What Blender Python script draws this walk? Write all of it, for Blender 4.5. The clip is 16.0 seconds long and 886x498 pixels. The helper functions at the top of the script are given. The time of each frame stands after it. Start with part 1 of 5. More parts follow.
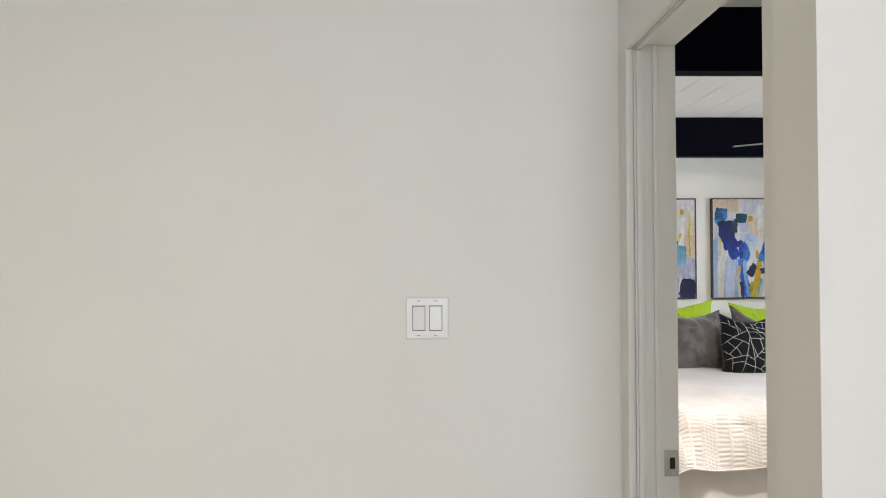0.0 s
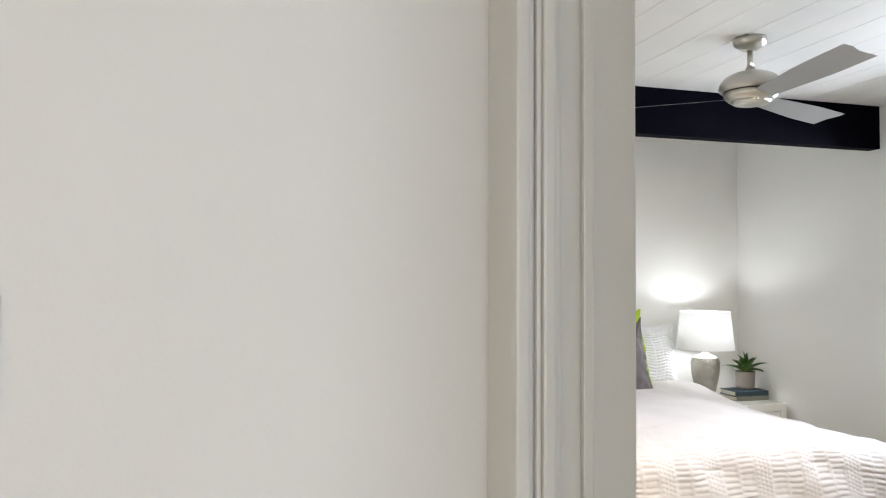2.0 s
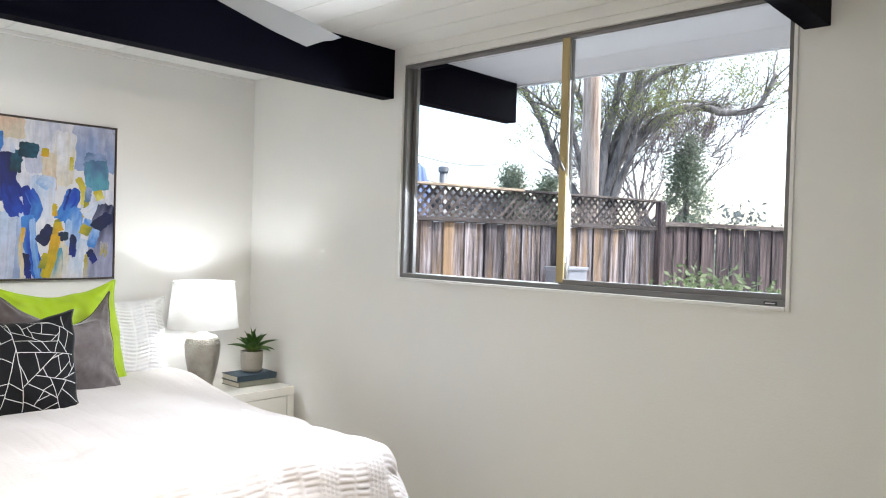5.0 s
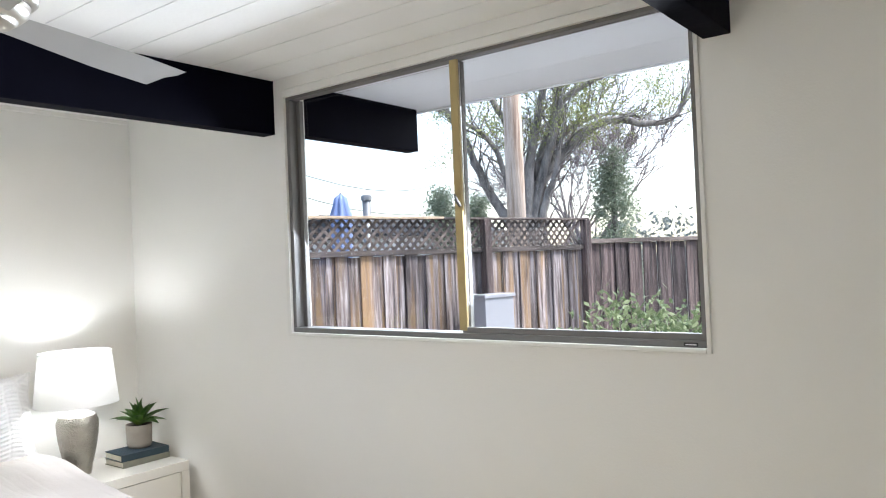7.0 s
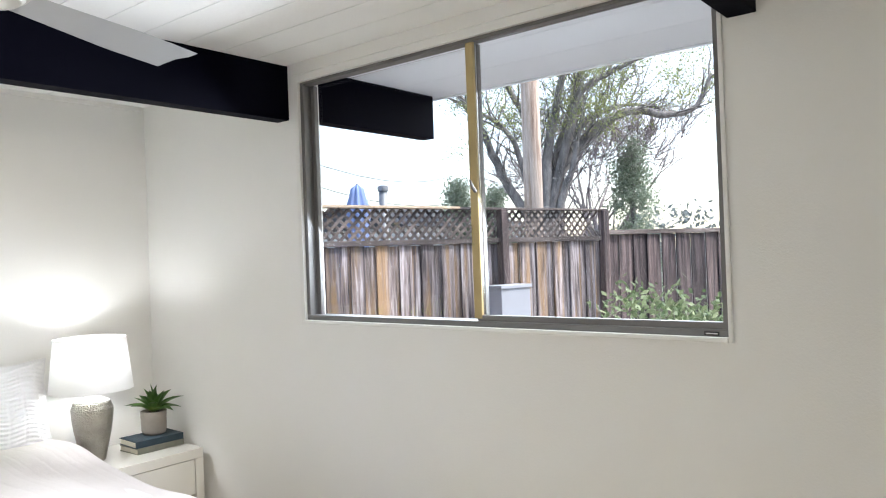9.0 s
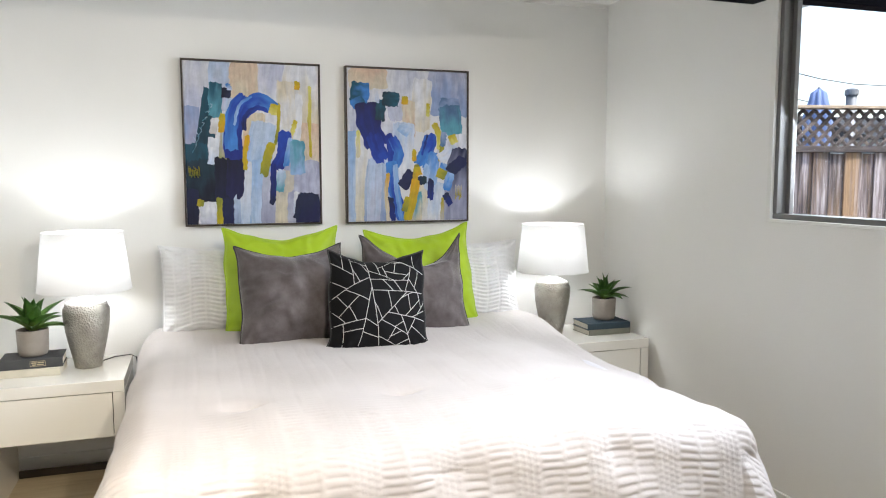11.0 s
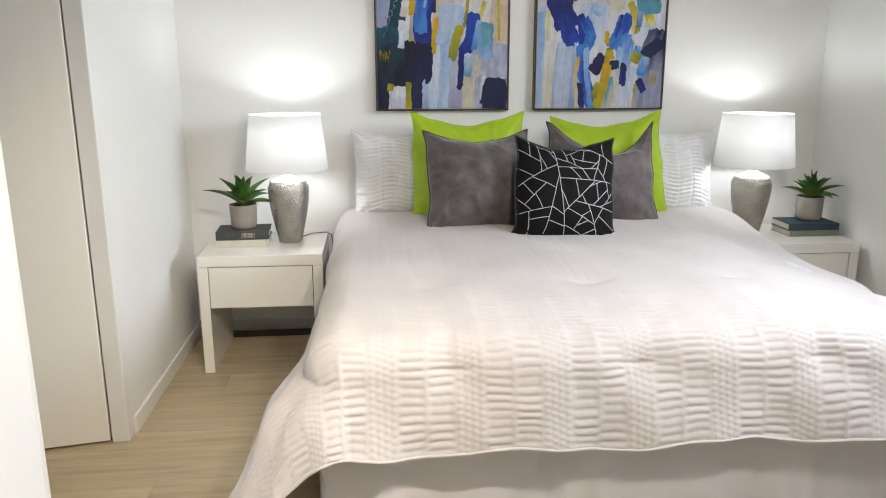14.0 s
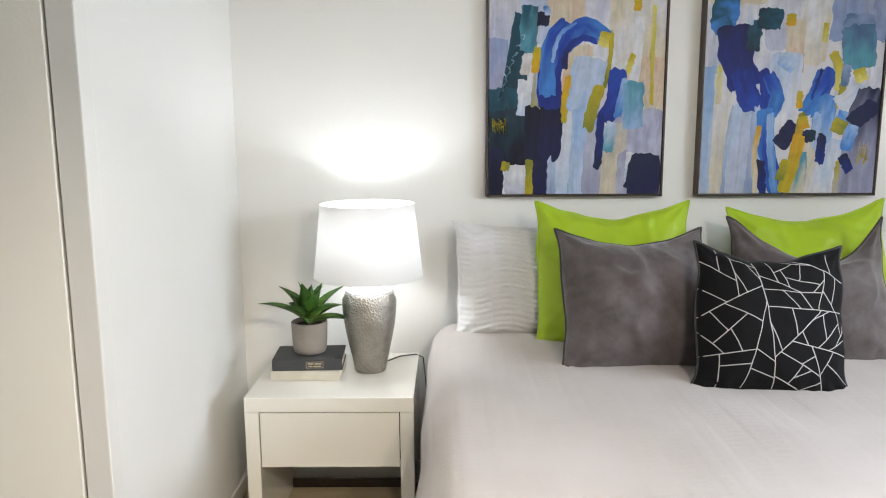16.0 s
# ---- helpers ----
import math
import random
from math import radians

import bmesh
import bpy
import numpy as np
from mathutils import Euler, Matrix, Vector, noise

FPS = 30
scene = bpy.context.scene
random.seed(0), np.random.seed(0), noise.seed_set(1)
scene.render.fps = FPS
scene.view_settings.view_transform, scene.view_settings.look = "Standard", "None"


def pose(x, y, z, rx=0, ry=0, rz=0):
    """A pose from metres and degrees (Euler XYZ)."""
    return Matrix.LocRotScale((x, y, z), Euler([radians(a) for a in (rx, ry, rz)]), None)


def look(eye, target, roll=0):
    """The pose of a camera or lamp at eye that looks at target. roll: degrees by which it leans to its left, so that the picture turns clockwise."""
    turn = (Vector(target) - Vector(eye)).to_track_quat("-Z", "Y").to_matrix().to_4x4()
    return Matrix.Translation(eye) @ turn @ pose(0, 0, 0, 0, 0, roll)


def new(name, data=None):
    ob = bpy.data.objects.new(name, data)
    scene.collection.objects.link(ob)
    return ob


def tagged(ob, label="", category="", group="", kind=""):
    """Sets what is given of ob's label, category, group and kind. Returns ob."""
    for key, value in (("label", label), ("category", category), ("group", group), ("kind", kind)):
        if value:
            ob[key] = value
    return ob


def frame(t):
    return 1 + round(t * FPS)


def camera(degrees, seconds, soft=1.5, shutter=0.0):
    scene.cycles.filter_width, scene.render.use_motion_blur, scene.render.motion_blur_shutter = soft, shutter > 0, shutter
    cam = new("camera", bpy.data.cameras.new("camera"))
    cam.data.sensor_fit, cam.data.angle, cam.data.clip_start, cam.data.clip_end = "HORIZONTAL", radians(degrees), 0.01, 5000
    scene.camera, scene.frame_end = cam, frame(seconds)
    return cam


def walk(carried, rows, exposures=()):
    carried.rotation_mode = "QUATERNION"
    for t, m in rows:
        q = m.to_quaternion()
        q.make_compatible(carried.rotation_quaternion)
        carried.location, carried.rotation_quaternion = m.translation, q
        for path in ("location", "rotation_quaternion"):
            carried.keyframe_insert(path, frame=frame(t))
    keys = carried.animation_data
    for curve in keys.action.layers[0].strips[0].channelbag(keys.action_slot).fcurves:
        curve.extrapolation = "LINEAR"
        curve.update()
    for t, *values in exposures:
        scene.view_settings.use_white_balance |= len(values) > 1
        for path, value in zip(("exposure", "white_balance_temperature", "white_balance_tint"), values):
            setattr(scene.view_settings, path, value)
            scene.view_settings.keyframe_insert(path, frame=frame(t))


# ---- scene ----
cam = camera(61.8, 16.0, soft=1.1)
PATH = [
    (0, (0.244, -0.125, 1.493), (0.301, 1.874, 1.523), -0.3),
    (0.5, (0.257, 0.287, 1.476), (0.397, 2.281, 1.54), -0.9),
    (1, (0.261, 0.670, 1.481), (0.521, 2.653, 1.549), -0.9),
    (1.5, (0.317, 0.924, 1.462), (0.696, 2.887, 1.53), -0.9),
    (2, (0.523, 1.155, 1.412), (1.074, 3.076, 1.478), 0.3),
    (2.5, (0.661, 1.268, 1.433), (1.431, 3.114, 1.471), 1.6),
    (3, (0.802, 1.385, 1.388), (1.783, 3.128, 1.424), 3.3),
    (3.5, (0.929, 1.43, 1.405), (2.09, 3.059, 1.405), 4.2),
    (4, (1.179, 1.518, 1.388), (2.451, 3.06, 1.356), 4.1),
    (4.5, (1.393, 1.641, 1.407), (2.757, 3.103, 1.365), 3.2),
    (5, (1.519, 1.801, 1.434), (2.996, 3.149, 1.407), 1.6),
    (7.5, (1.935, 1.888, 1.55), (3.53, 3.094, 1.583), -2.6),
    (8, (1.922, 1.897, 1.556), (3.535, 3.08, 1.576), -2.6),
    (8.5, (1.918, 1.905, 1.543), (3.524, 3.096, 1.557), -2.4),
    (9, (1.951, 1.906, 1.513), (3.505, 3.166, 1.525), -2.1),
    (9.5, (1.953, 1.943, 1.511), (3.343, 3.381, 1.504), -1.7),
    (10, (1.921, 1.973, 1.477), (3.041, 3.63, 1.456), -1.2),
    (12.5, (1.817, 1.99, 1.36), (2.071, 3.921, 0.906), -0.3),
    (13, (1.822, 1.986, 1.349), (2.039, 3.914, 0.863), -0.5),
    (13.5, (1.806, 1.98, 1.338), (2.007, 3.911, 0.858), -0.5),
    (14, (1.789, 2.031, 1.369), (1.969, 3.966, 0.899), -0.1),
    (14.5, (1.716, 2.262, 1.411), (1.863, 4.204, 0.954), 0.5),
    (15, (1.66, 2.482, 1.425), (1.748, 4.434, 1.002), 0.7),
    (15.5, (1.635, 2.736, 1.392), (1.677, 4.701, 1.024), 0.4),
    (16, (1.657, 3.011, 1.435), (1.646, 4.984, 1.109), -0.3),
]
walk(cam, [(t, look(eye, target, roll)) for t, eye, target, roll in PATH], [(0, 1.8), (2.5, 1.95), (4, 2.1), (9.5, 2.14), (12.5, 1.64), (14.5, 1.64), (16, 1.70)])

# ---- world, sun, large lights ----
world = bpy.data.worlds.new("overcast_sky")
scene.world = world
world.use_nodes = True
wn, wl = world.node_tree.nodes, world.node_tree.links
sky = wn.new("ShaderNodeTexSky")
sky.sky_type, sky.sun_disc = "NISHITA", False
sky.sun_elevation, sky.sun_rotation = radians(48), radians(120)
sky.air_density, sky.dust_density = 1.0, 2.0
haze = wn.new("ShaderNodeHueSaturation")
haze.inputs["Saturation"].default_value, haze.inputs["Value"].default_value = 0.85, 0.8
wl.new(sky.outputs[0], haze.inputs["Color"])
wl.new(haze.outputs[0], wn["Background"].inputs[0])
wn["Background"].inputs[1].default_value = 0.15


def lamp(name, kind, energy, color, m, **more):
    data = bpy.data.lights.new(name, kind)
    data.energy, data.color = energy, color
    if kind == "AREA":
        data.shape, data.size, data.size_y = "RECTANGLE", more["w"], more["h"]
    elif kind == "SUN":
        data.angle = radians(more["angle"])
    else:
        data.shadow_soft_size = more["r"]
    ob = new(name, data)
    ob.matrix_world = m
    return ob


lamp("sun", "SUN", 1.4, (1.0, 0.98, 0.95), look((0, 0, 10), (-0.3, 0.9, 8.6)), angle=14)
# daylight that enters by the bedroom window
day = lamp("window_daylight", "AREA", 15.5, (0.80, 0.88, 1.0), look((4.172, 3.6, 1.78), (3.0, 3.6, 1.12)), w=1.8, h=1.0)
day.data.spread = radians(150)
# bulbs of the two bedside lamps
for bx in (1.375, 3.705):
    lamp("bedside_bulb", "POINT", 1.85, (0.92, 0.96, 1.0), pose(bx, 5.62, 1.059), r=0.045)
# nearer ceiling beam's spotlights; the left, unseen one is added to brighten the closet
for bx, tx, ty, tz, power, cone in ((2.45, 2.15, 4.9, 0.75, 42, 104), (2.0, 0.9, 4.5, 0.0, 46, 66)):
    spot = lamp("beam_spot_bulb", "SPOT", power, (1.0, 0.89, 0.73), look((bx, 2.645, 2.118), (tx, ty, tz)), r=0.03)
    spot.data.spot_size, spot.data.spot_blend = radians(cone), 1.0
# added fill for the room outside the bedroom; no lamp or window is seen there
lamp("hall_warm_fill", "AREA", 2.0, (1.0, 0.84, 0.45), look((-1.1, 0.2, 2.36), (-1.1, 0.2, 0)), w=0.5, h=0.5)
lamp("living_cool_fill", "AREA", 24, (0.87, 0.91, 1.0), look((0.5, -3.2, 1.5), (0.5, 0, 1.4)), w=1.5, h=1.7)

# ---- materials ----
def material(name):
    m = bpy.data.materials.new(name)
    m.use_nodes = True
    return m, m.node_tree.nodes, m.node_tree.links, m.node_tree.nodes["Principled BSDF"]


def coords(n, l, scale=(1, 1, 1), kind="Object"):
    tc, mp = n.new("ShaderNodeTexCoord"), n.new("ShaderNodeMapping")
    mp.inputs["Scale"].default_value = scale
    l.new(tc.outputs[kind], mp.inputs[0])
    return mp.outputs[0]


def tex_noise(n, l, vec, scale, detail=4.0, rough=0.55):
    t = n.new("ShaderNodeTexNoise")
    t.inputs["Scale"].default_value, t.inputs["Detail"].default_value, t.inputs["Roughness"].default_value = scale, detail, rough
    l.new(vec, t.inputs["Vector"])
    return t.outputs["Fac"]


def ramp(n, l, fac, stops):
    r = n.new("ShaderNodeValToRGB")
    while len(r.color_ramp.elements) < len(stops):
        r.color_ramp.elements.new(0.5)
    for e, (p, c) in zip(r.color_ramp.elements, stops):
        e.position, e.color = p, (*c, 1) if len(c) == 3 else c
    l.new(fac, r.inputs[0])
    return r.outputs["Color"]


def blend(n, l, fac, a, b, mode="MIX"):
    x = n.new("ShaderNodeMix")
    x.data_type, x.blend_type = "RGBA", mode
    for sock, v in ((x.inputs["Factor"], fac), (x.inputs["A"], a), (x.inputs["B"], b)):
        if isinstance(v, (int, float)):
            sock.default_value = v
        elif isinstance(v, tuple):
            sock.default_value = (*v, 1)
        else:
            l.new(v, sock)
    return x.outputs["Result"]


def bump(n, l, bsdf, height, dist, strength=1.0, after=None):
    b = n.new("ShaderNodeBump")
    b.inputs["Distance"].default_value, b.inputs["Strength"].default_value = dist, strength
    l.new(height, b.inputs["Height"])
    if after is not None:
        l.new(after, b.inputs["Normal"])
    l.new(b.outputs[0], bsdf.inputs["Normal"])
    return b.outputs[0]


def paint(name, color, rough=0.6, grain=220, depth=0.0004, mottled=0.05, spread=1.3, metal=0.0, coat=0.0):
    """A painted or plain surface with fine relief and a slow, faint change of tone."""
    m, n, l, b = material(name)
    v = coords(n, l)
    slow, fine = tex_noise(n, l, v, spread, 3), tex_noise(n, l, v, grain, 2)
    dark = tuple(c * (1 - mottled) for c in color)
    light = tuple(min(1, c * (1 + mottled * 0.6)) for c in color)
    l.new(ramp(n, l, slow, [(0.3, dark), (0.7, light)]), b.inputs["Base Color"])
    r = n.new("ShaderNodeMapRange")
    r.inputs["To Min"].default_value, r.inputs["To Max"].default_value = rough * 0.85, min(1, rough * 1.15)
    l.new(tex_noise(n, l, v, spread * 6, 3), r.inputs["Value"])
    l.new(r.outputs[0], b.inputs["Roughness"])
    b.inputs["Metallic"].default_value, b.inputs["Coat Weight"].default_value = metal, coat
    if depth:
        bump(n, l, b, fine, depth)
    return m


M_WALL = paint("wall_paint", (0.82, 0.812, 0.785), 0.62, 160, 0.0006, 0.03, 0.9)
M_CEIL = paint("ceiling_paint", (0.84, 0.84, 0.825), 0.6, 60, 0.0008, 0.04, 2.0)
M_BEAM = paint("beam_paint", (0.0018, 0.0018, 0.006), 0.62, 40, 0.0008, 0.25, 3.0)
M_TRIM = paint("trim_paint", (0.80, 0.79, 0.76), 0.35, 90, 0.0003, 0.03, 2.0)
M_DOOR = paint("door_paint", (0.80, 0.77, 0.70), 0.4, 120, 0.0003, 0.02, 1.2)
M_LACQ = paint("white_lacquer", (0.82, 0.80, 0.74), 0.16, 30, 0.0001, 0.02, 2.0, coat=0.4)
M_GAP = paint("dark_gap", (0.02, 0.018, 0.016), 0.8, 90, 0.0002, 0.1)
M_ALU = paint("bronze_aluminium", (0.17, 0.165, 0.16), 0.45, 300, 0.0001, 0.1, 4, metal=0.3)
M_BEAM.node_tree.nodes["Principled BSDF"].inputs["Specular IOR Level"].default_value = 0.03
M_GOLD = paint("gold_anodised_aluminium", (0.46, 0.36, 0.17), 0.55, 300, 0.0001, 0.12, 4, metal=0.25)
M_STEEL = paint("brushed_nickel", (0.55, 0.53, 0.49), 0.3, 260, 0.0002, 0.08, 3, metal=1.0)
M_BLADE = paint("silver_blade", (0.46, 0.46, 0.46), 0.42, 200, 0.0001, 0.05, 3, metal=0.25)
M_PLATE = paint("white_plastic", (0.76, 0.755, 0.76), 0.3, 200, 0.00005, 0.01)
M_POT = paint("grey_ceramic", (0.27, 0.24, 0.21), 0.6, 120, 0.0006, 0.15, 12)
M_SOIL = paint("soil", (0.03, 0.02, 0.015), 0.95, 120, 0.004, 0.4, 30)
M_GREEN = paint("lime_satin", (0.36, 0.52, 0.012), 0.5, 700, 0.0004, 0.12, 5)
M_LINEN = paint("white_pillowcase", (0.74, 0.74, 0.74), 0.85, 500, 0.0008, 0.04, 6)
M_THREAD = paint("white_embroidery", (0.52, 0.52, 0.50), 0.8, 900, 0.0005, 0.06, 30)
M_PIPING = paint("dark_grey_piping", (0.05, 0.045, 0.046), 0.8, 600, 0.0004, 0.1, 8)
M_SHEET = paint("white_bed_skirt", (0.68, 0.66, 0.68), 0.85, 500, 0.0006, 0.04, 4)
M_SILVER = paint("steel_hardware", (0.5, 0.48, 0.45), 0.35, 300, 0.0001, 0.1, 20, metal=1.0)
M_CORD = paint("black_cord", (0.02, 0.02, 0.02), 0.5)
M_FRAME = paint("walnut_frame", (0.05, 0.032, 0.022), 0.45, 120, 0.0003, 0.3, 20)
M_BOOKD = paint("charcoal_book_cloth", (0.05, 0.052, 0.055), 0.7, 600, 0.0005, 0.15, 20)
M_BOOKC = paint("cream_book_cloth", (0.62, 0.58, 0.48), 0.7, 600, 0.0005, 0.06, 20)
M_BOOKT = paint("teal_book_cloth", (0.02, 0.042, 0.06), 0.6, 600, 0.0005, 0.12, 20)
M_BOOKO = paint("olive_grey_book_cloth", (0.20, 0.20, 0.16), 0.7, 600, 0.0005, 0.1, 20)
M_PAPER = paint("book_pages", (0.70, 0.66, 0.56), 0.9, 900, 0.0008, 0.08, 40)
M_GILT = paint("gilt_print", (0.45, 0.38, 0.24), 0.5)
M_SHINGLE = paint("roof_felt", (0.06, 0.06, 0.065), 0.9, 60, 0.003, 0.3, 6)
M_UMB = paint("blue_canvas", (0.20, 0.27, 0.50), 0.8, 300, 0.001, 0.1, 5)
M_PIPE = paint("grey_flue_metal", (0.22, 0.23, 0.25), 0.5, 100, 0.0005, 0.15, 6, metal=0.4)
M_ENAMEL = paint("pale_grey_enamel", (0.34, 0.35, 0.39), 0.5, 100, 0.0004, 0.06, 4)
M_GRASS = paint("bare_garden_soil", (0.13, 0.12, 0.115), 0.95, 20, 0.02, 0.4, 1.5)
M_SOFFIT = paint("soffit_paint", (0.78, 0.79, 0.82), 0.7, 60, 0.0005, 0.03, 2)


def mat_floor():
    m, n, l, b = material("oak_plank")
    info = n.new("ShaderNodeObjectInfo")
    v = coords(n, l, (1.3, 13, 1))
    add = n.new("ShaderNodeVectorMath")
    sc = n.new("ShaderNodeMath")
    sc.operation = "MULTIPLY"
    sc.inputs[1].default_value = 37.0
    l.new(info.outputs["Random"], sc.inputs[0])
    l.new(v, add.inputs[0])
    l.new(sc.outputs[0], add.inputs[1])
    grain = tex_noise(n, l, add.outputs[0], 1.6, 6, 0.6)
    fine = tex_noise(n, l, add.outputs[0], 9, 4, 0.7)
    c1 = ramp(n, l, grain, [(0.26, (0.44, 0.345, 0.205)), (0.5, (0.58, 0.475, 0.31)), (0.75, (0.68, 0.585, 0.42))])
    c2 = blend(n, l, fine, (0.80, 0.78, 0.74), (1.0, 1.0, 1.0))
    col = blend(n, l, 1.0, c1, c2, "MULTIPLY")
    tone = ramp(n, l, info.outputs["Random"], [(0, (0.86, 0.85, 0.84)), (1, (1, 1, 1))])
    l.new(blend(n, l, 1.0, col, tone, "MULTIPLY"), b.inputs["Base Color"])
    b.inputs["Roughness"].default_value = 0.34
    bump(n, l, b, fine, 0.0006)
    return m


def mat_weathered(name, pale, mid, dark, rough=0.85, along=(9, 9, 0.7), warm=None):
    """Outdoor boards: grain along z, dark rain streaks, pale bleached parts; each board differs."""
    m, n, l, b = material(name)
    info = n.new("ShaderNodeObjectInfo")
    sc = n.new("ShaderNodeMath")
    sc.operation = "MULTIPLY"
    sc.inputs[1].default_value = 53.0
    l.new(info.outputs["Random"], sc.inputs[0])
    add = n.new("ShaderNodeVectorMath")
    l.new(coords(n, l, along), add.inputs[0])
    l.new(sc.outputs[0], add.inputs[1])
    streak = tex_noise(n, l, add.outputs[0], 1.5, 5, 0.6)
    grain = tex_noise(n, l, add.outputs[0], 9, 5, 0.7)
    col = ramp(n, l, streak, [(0.36, dark), (0.50, mid), (0.64, pale)])
    if warm:
        wz = tex_noise(n, l, add.outputs[0], 0.6, 2)
        col = blend(n, l, ramp(n, l, wz, [(0.48, (0, 0, 0)), (0.62, (1, 1, 1))]), col, warm, "MIX")
    g = ramp(n, l, grain, [(0.3, (0.45, 0.43, 0.42)), (0.6, (1, 1, 1))])
    col = blend(n, l, 0.8, col, g, "MULTIPLY")
    tone = ramp(n, l, info.outputs["Random"], [(0, (0.38, 0.37, 0.39)), (0.5, (0.85, 0.83, 0.82)), (1, (1.25, 1.2, 1.15))])
    l.new(blend(n, l, 1.0, col, tone, "MULTIPLY"), b.inputs["Base Color"])
    b.inputs["Roughness"].default_value = rough
    bump(n, l, b, grain, 0.004)
    return m


def mat_foliage(name, a, c, light=0.25):
    m, n, l, b = material(name)
    geo = n.new("ShaderNodeNewGeometry")
    l.new(ramp(n, l, geo.outputs["Random Per Island"], [(0, a), (1, c)]), b.inputs["Base Color"])
    b.inputs["Roughness"].default_value = 0.6
    tr = n.new("ShaderNodeBsdfTranslucent")
    l.new(ramp(n, l, geo.outputs["Random Per Island"], [(0, a), (1, c)]), tr.inputs["Color"])
    mix = n.new("ShaderNodeMixShader")
    mix.inputs[0].default_value = light
    l.new(b.outputs[0], mix.inputs[1])
    l.new(tr.outputs[0], mix.inputs[2])
    l.new(mix.outputs[0], n["Material Output"].inputs[0])
    return m


def mat_leaf():
    m, n, l, b = material("succulent_leaf")
    v = coords(n, l, (1, 1, 1), "UV")
    sx = n.new("ShaderNodeSeparateXYZ")
    l.new(v, sx.inputs[0])
    col = ramp(n, l, sx.outputs[1], [(0, (0.32, 0.42, 0.10)), (0.4, (0.14, 0.28, 0.06)), (1, (0.06, 0.15, 0.035))])
    mott = ramp(n, l, tex_noise(n, l, coords(n, l), 60, 3), [(0.3, (0.7, 0.75, 0.7)), (0.7, (1, 1, 1))])
    l.new(blend(n, l, 1.0, col, mott, "MULTIPLY"), b.inputs["Base Color"])
    b.inputs["Roughness"].default_value = 0.42
    return m


def mat_velvet():
    m, n, l, b = material("grey_velvet")
    v = coords(n, l)
    slow, nap = tex_noise(n, l, v, 4, 2, 0.5), tex_noise(n, l, v, 13, 5, 0.65)
    base = ramp(n, l, slow, [(0.3, (0.080, 0.066, 0.066)), (0.52, (0.120, 0.102, 0.103)), (0.74, (0.170, 0.148, 0.150))])
    brushed = ramp(n, l, nap, [(0.36, (0.66, 0.62, 0.60)), (0.6, (1, 1, 1))])
    l.new(blend(n, l, 1.0, base, brushed, "MULTIPLY"), b.inputs["Base Color"])
    b.inputs["Roughness"].default_value = 0.75
    b.inputs["Sheen Weight"].default_value, b.inputs["Sheen Roughness"].default_value = 0.5, 0.4
    bump(n, l, b, tex_noise(n, l, v, 900, 2), 0.0004)
    return m


def mat_geometric():
    m, n, l, b = material("black_cushion_cloth")
    v = coords(n, l, (1, 1, 1), "UV")
    weave = tex_noise(n, l, coords(n, l), 700, 2)
    l.new(ramp(n, l, tex_noise(n, l, v, 9, 4), [(0.3, (0.004, 0.004, 0.005)), (0.7, (0.010, 0.010, 0.011))]), b.inputs["Base Color"])
    b.inputs["Roughness"].default_value, b.inputs["Specular IOR Level"].default_value = 0.9, 0.2
    bump(n, l, b, weave, 0.0006)
    return m


def mat_comforter():
    m, n, l, b = material("ruched_white_cotton")
    v = coords(n, l)
    slow, fine = tex_noise(n, l, v, 4, 4), tex_noise(n, l, v, 420, 3)
    l.new(ramp(n, l, slow, [(0.3, (0.54, 0.495, 0.475)), (0.7, (0.60, 0.555, 0.535))]), b.inputs["Base Color"])
    b.inputs["Roughness"].default_value = 0.82
    b.inputs["Sheen Weight"].default_value = 0.15
    first = bump(n, l, b, tex_noise(n, l, v, 75, 4), 0.0012)
    bump(n, l, b, fine, 0.0006, 1.0, first)
    return m


def mat_hammered():
    m, n, l, b = material("hammered_nickel")
    v = coords(n, l)
    vo = n.new("ShaderNodeTexVoronoi")
    vo.feature = "F1"
    vo.inputs["Scale"].default_value = 125
    l.new(v, vo.inputs["Vector"])
    l.new(ramp(n, l, tex_noise(n, l, v, 14, 3), [(0.3, (0.33, 0.31, 0.275)), (0.7, (0.46, 0.44, 0.395))]), b.inputs["Base Color"])
    b.inputs["Metallic"].default_value, b.inputs["Roughness"].default_value = 1.0, 0.30
    bump(n, l, b, vo.outputs["Distance"], 0.0034)
    return m


def mat_shade():
    m, n, l, b = material("white_lamp_shade")
    b.inputs["Base Color"].default_value = (0.86, 0.85, 0.83, 1)
    b.inputs["Roughness"].default_value = 0.9
    v = coords(n, l, (1, 1, 1))
    bump(n, l, b, tex_noise(n, l, v, 500, 2), 0.0003)
    tr = n.new("ShaderNodeBsdfTranslucent")
    tr.inputs["Color"].default_value = (0.80, 0.80, 0.80, 1)
    mix = n.new("ShaderNodeMixShader")
    mix.inputs[0].default_value = 0.33
    l.new(b.outputs[0], mix.inputs[1])
    l.new(tr.outputs[0], mix.inputs[2])
    l.new(mix.outputs[0], n["Material Output"].inputs[0])
    return m


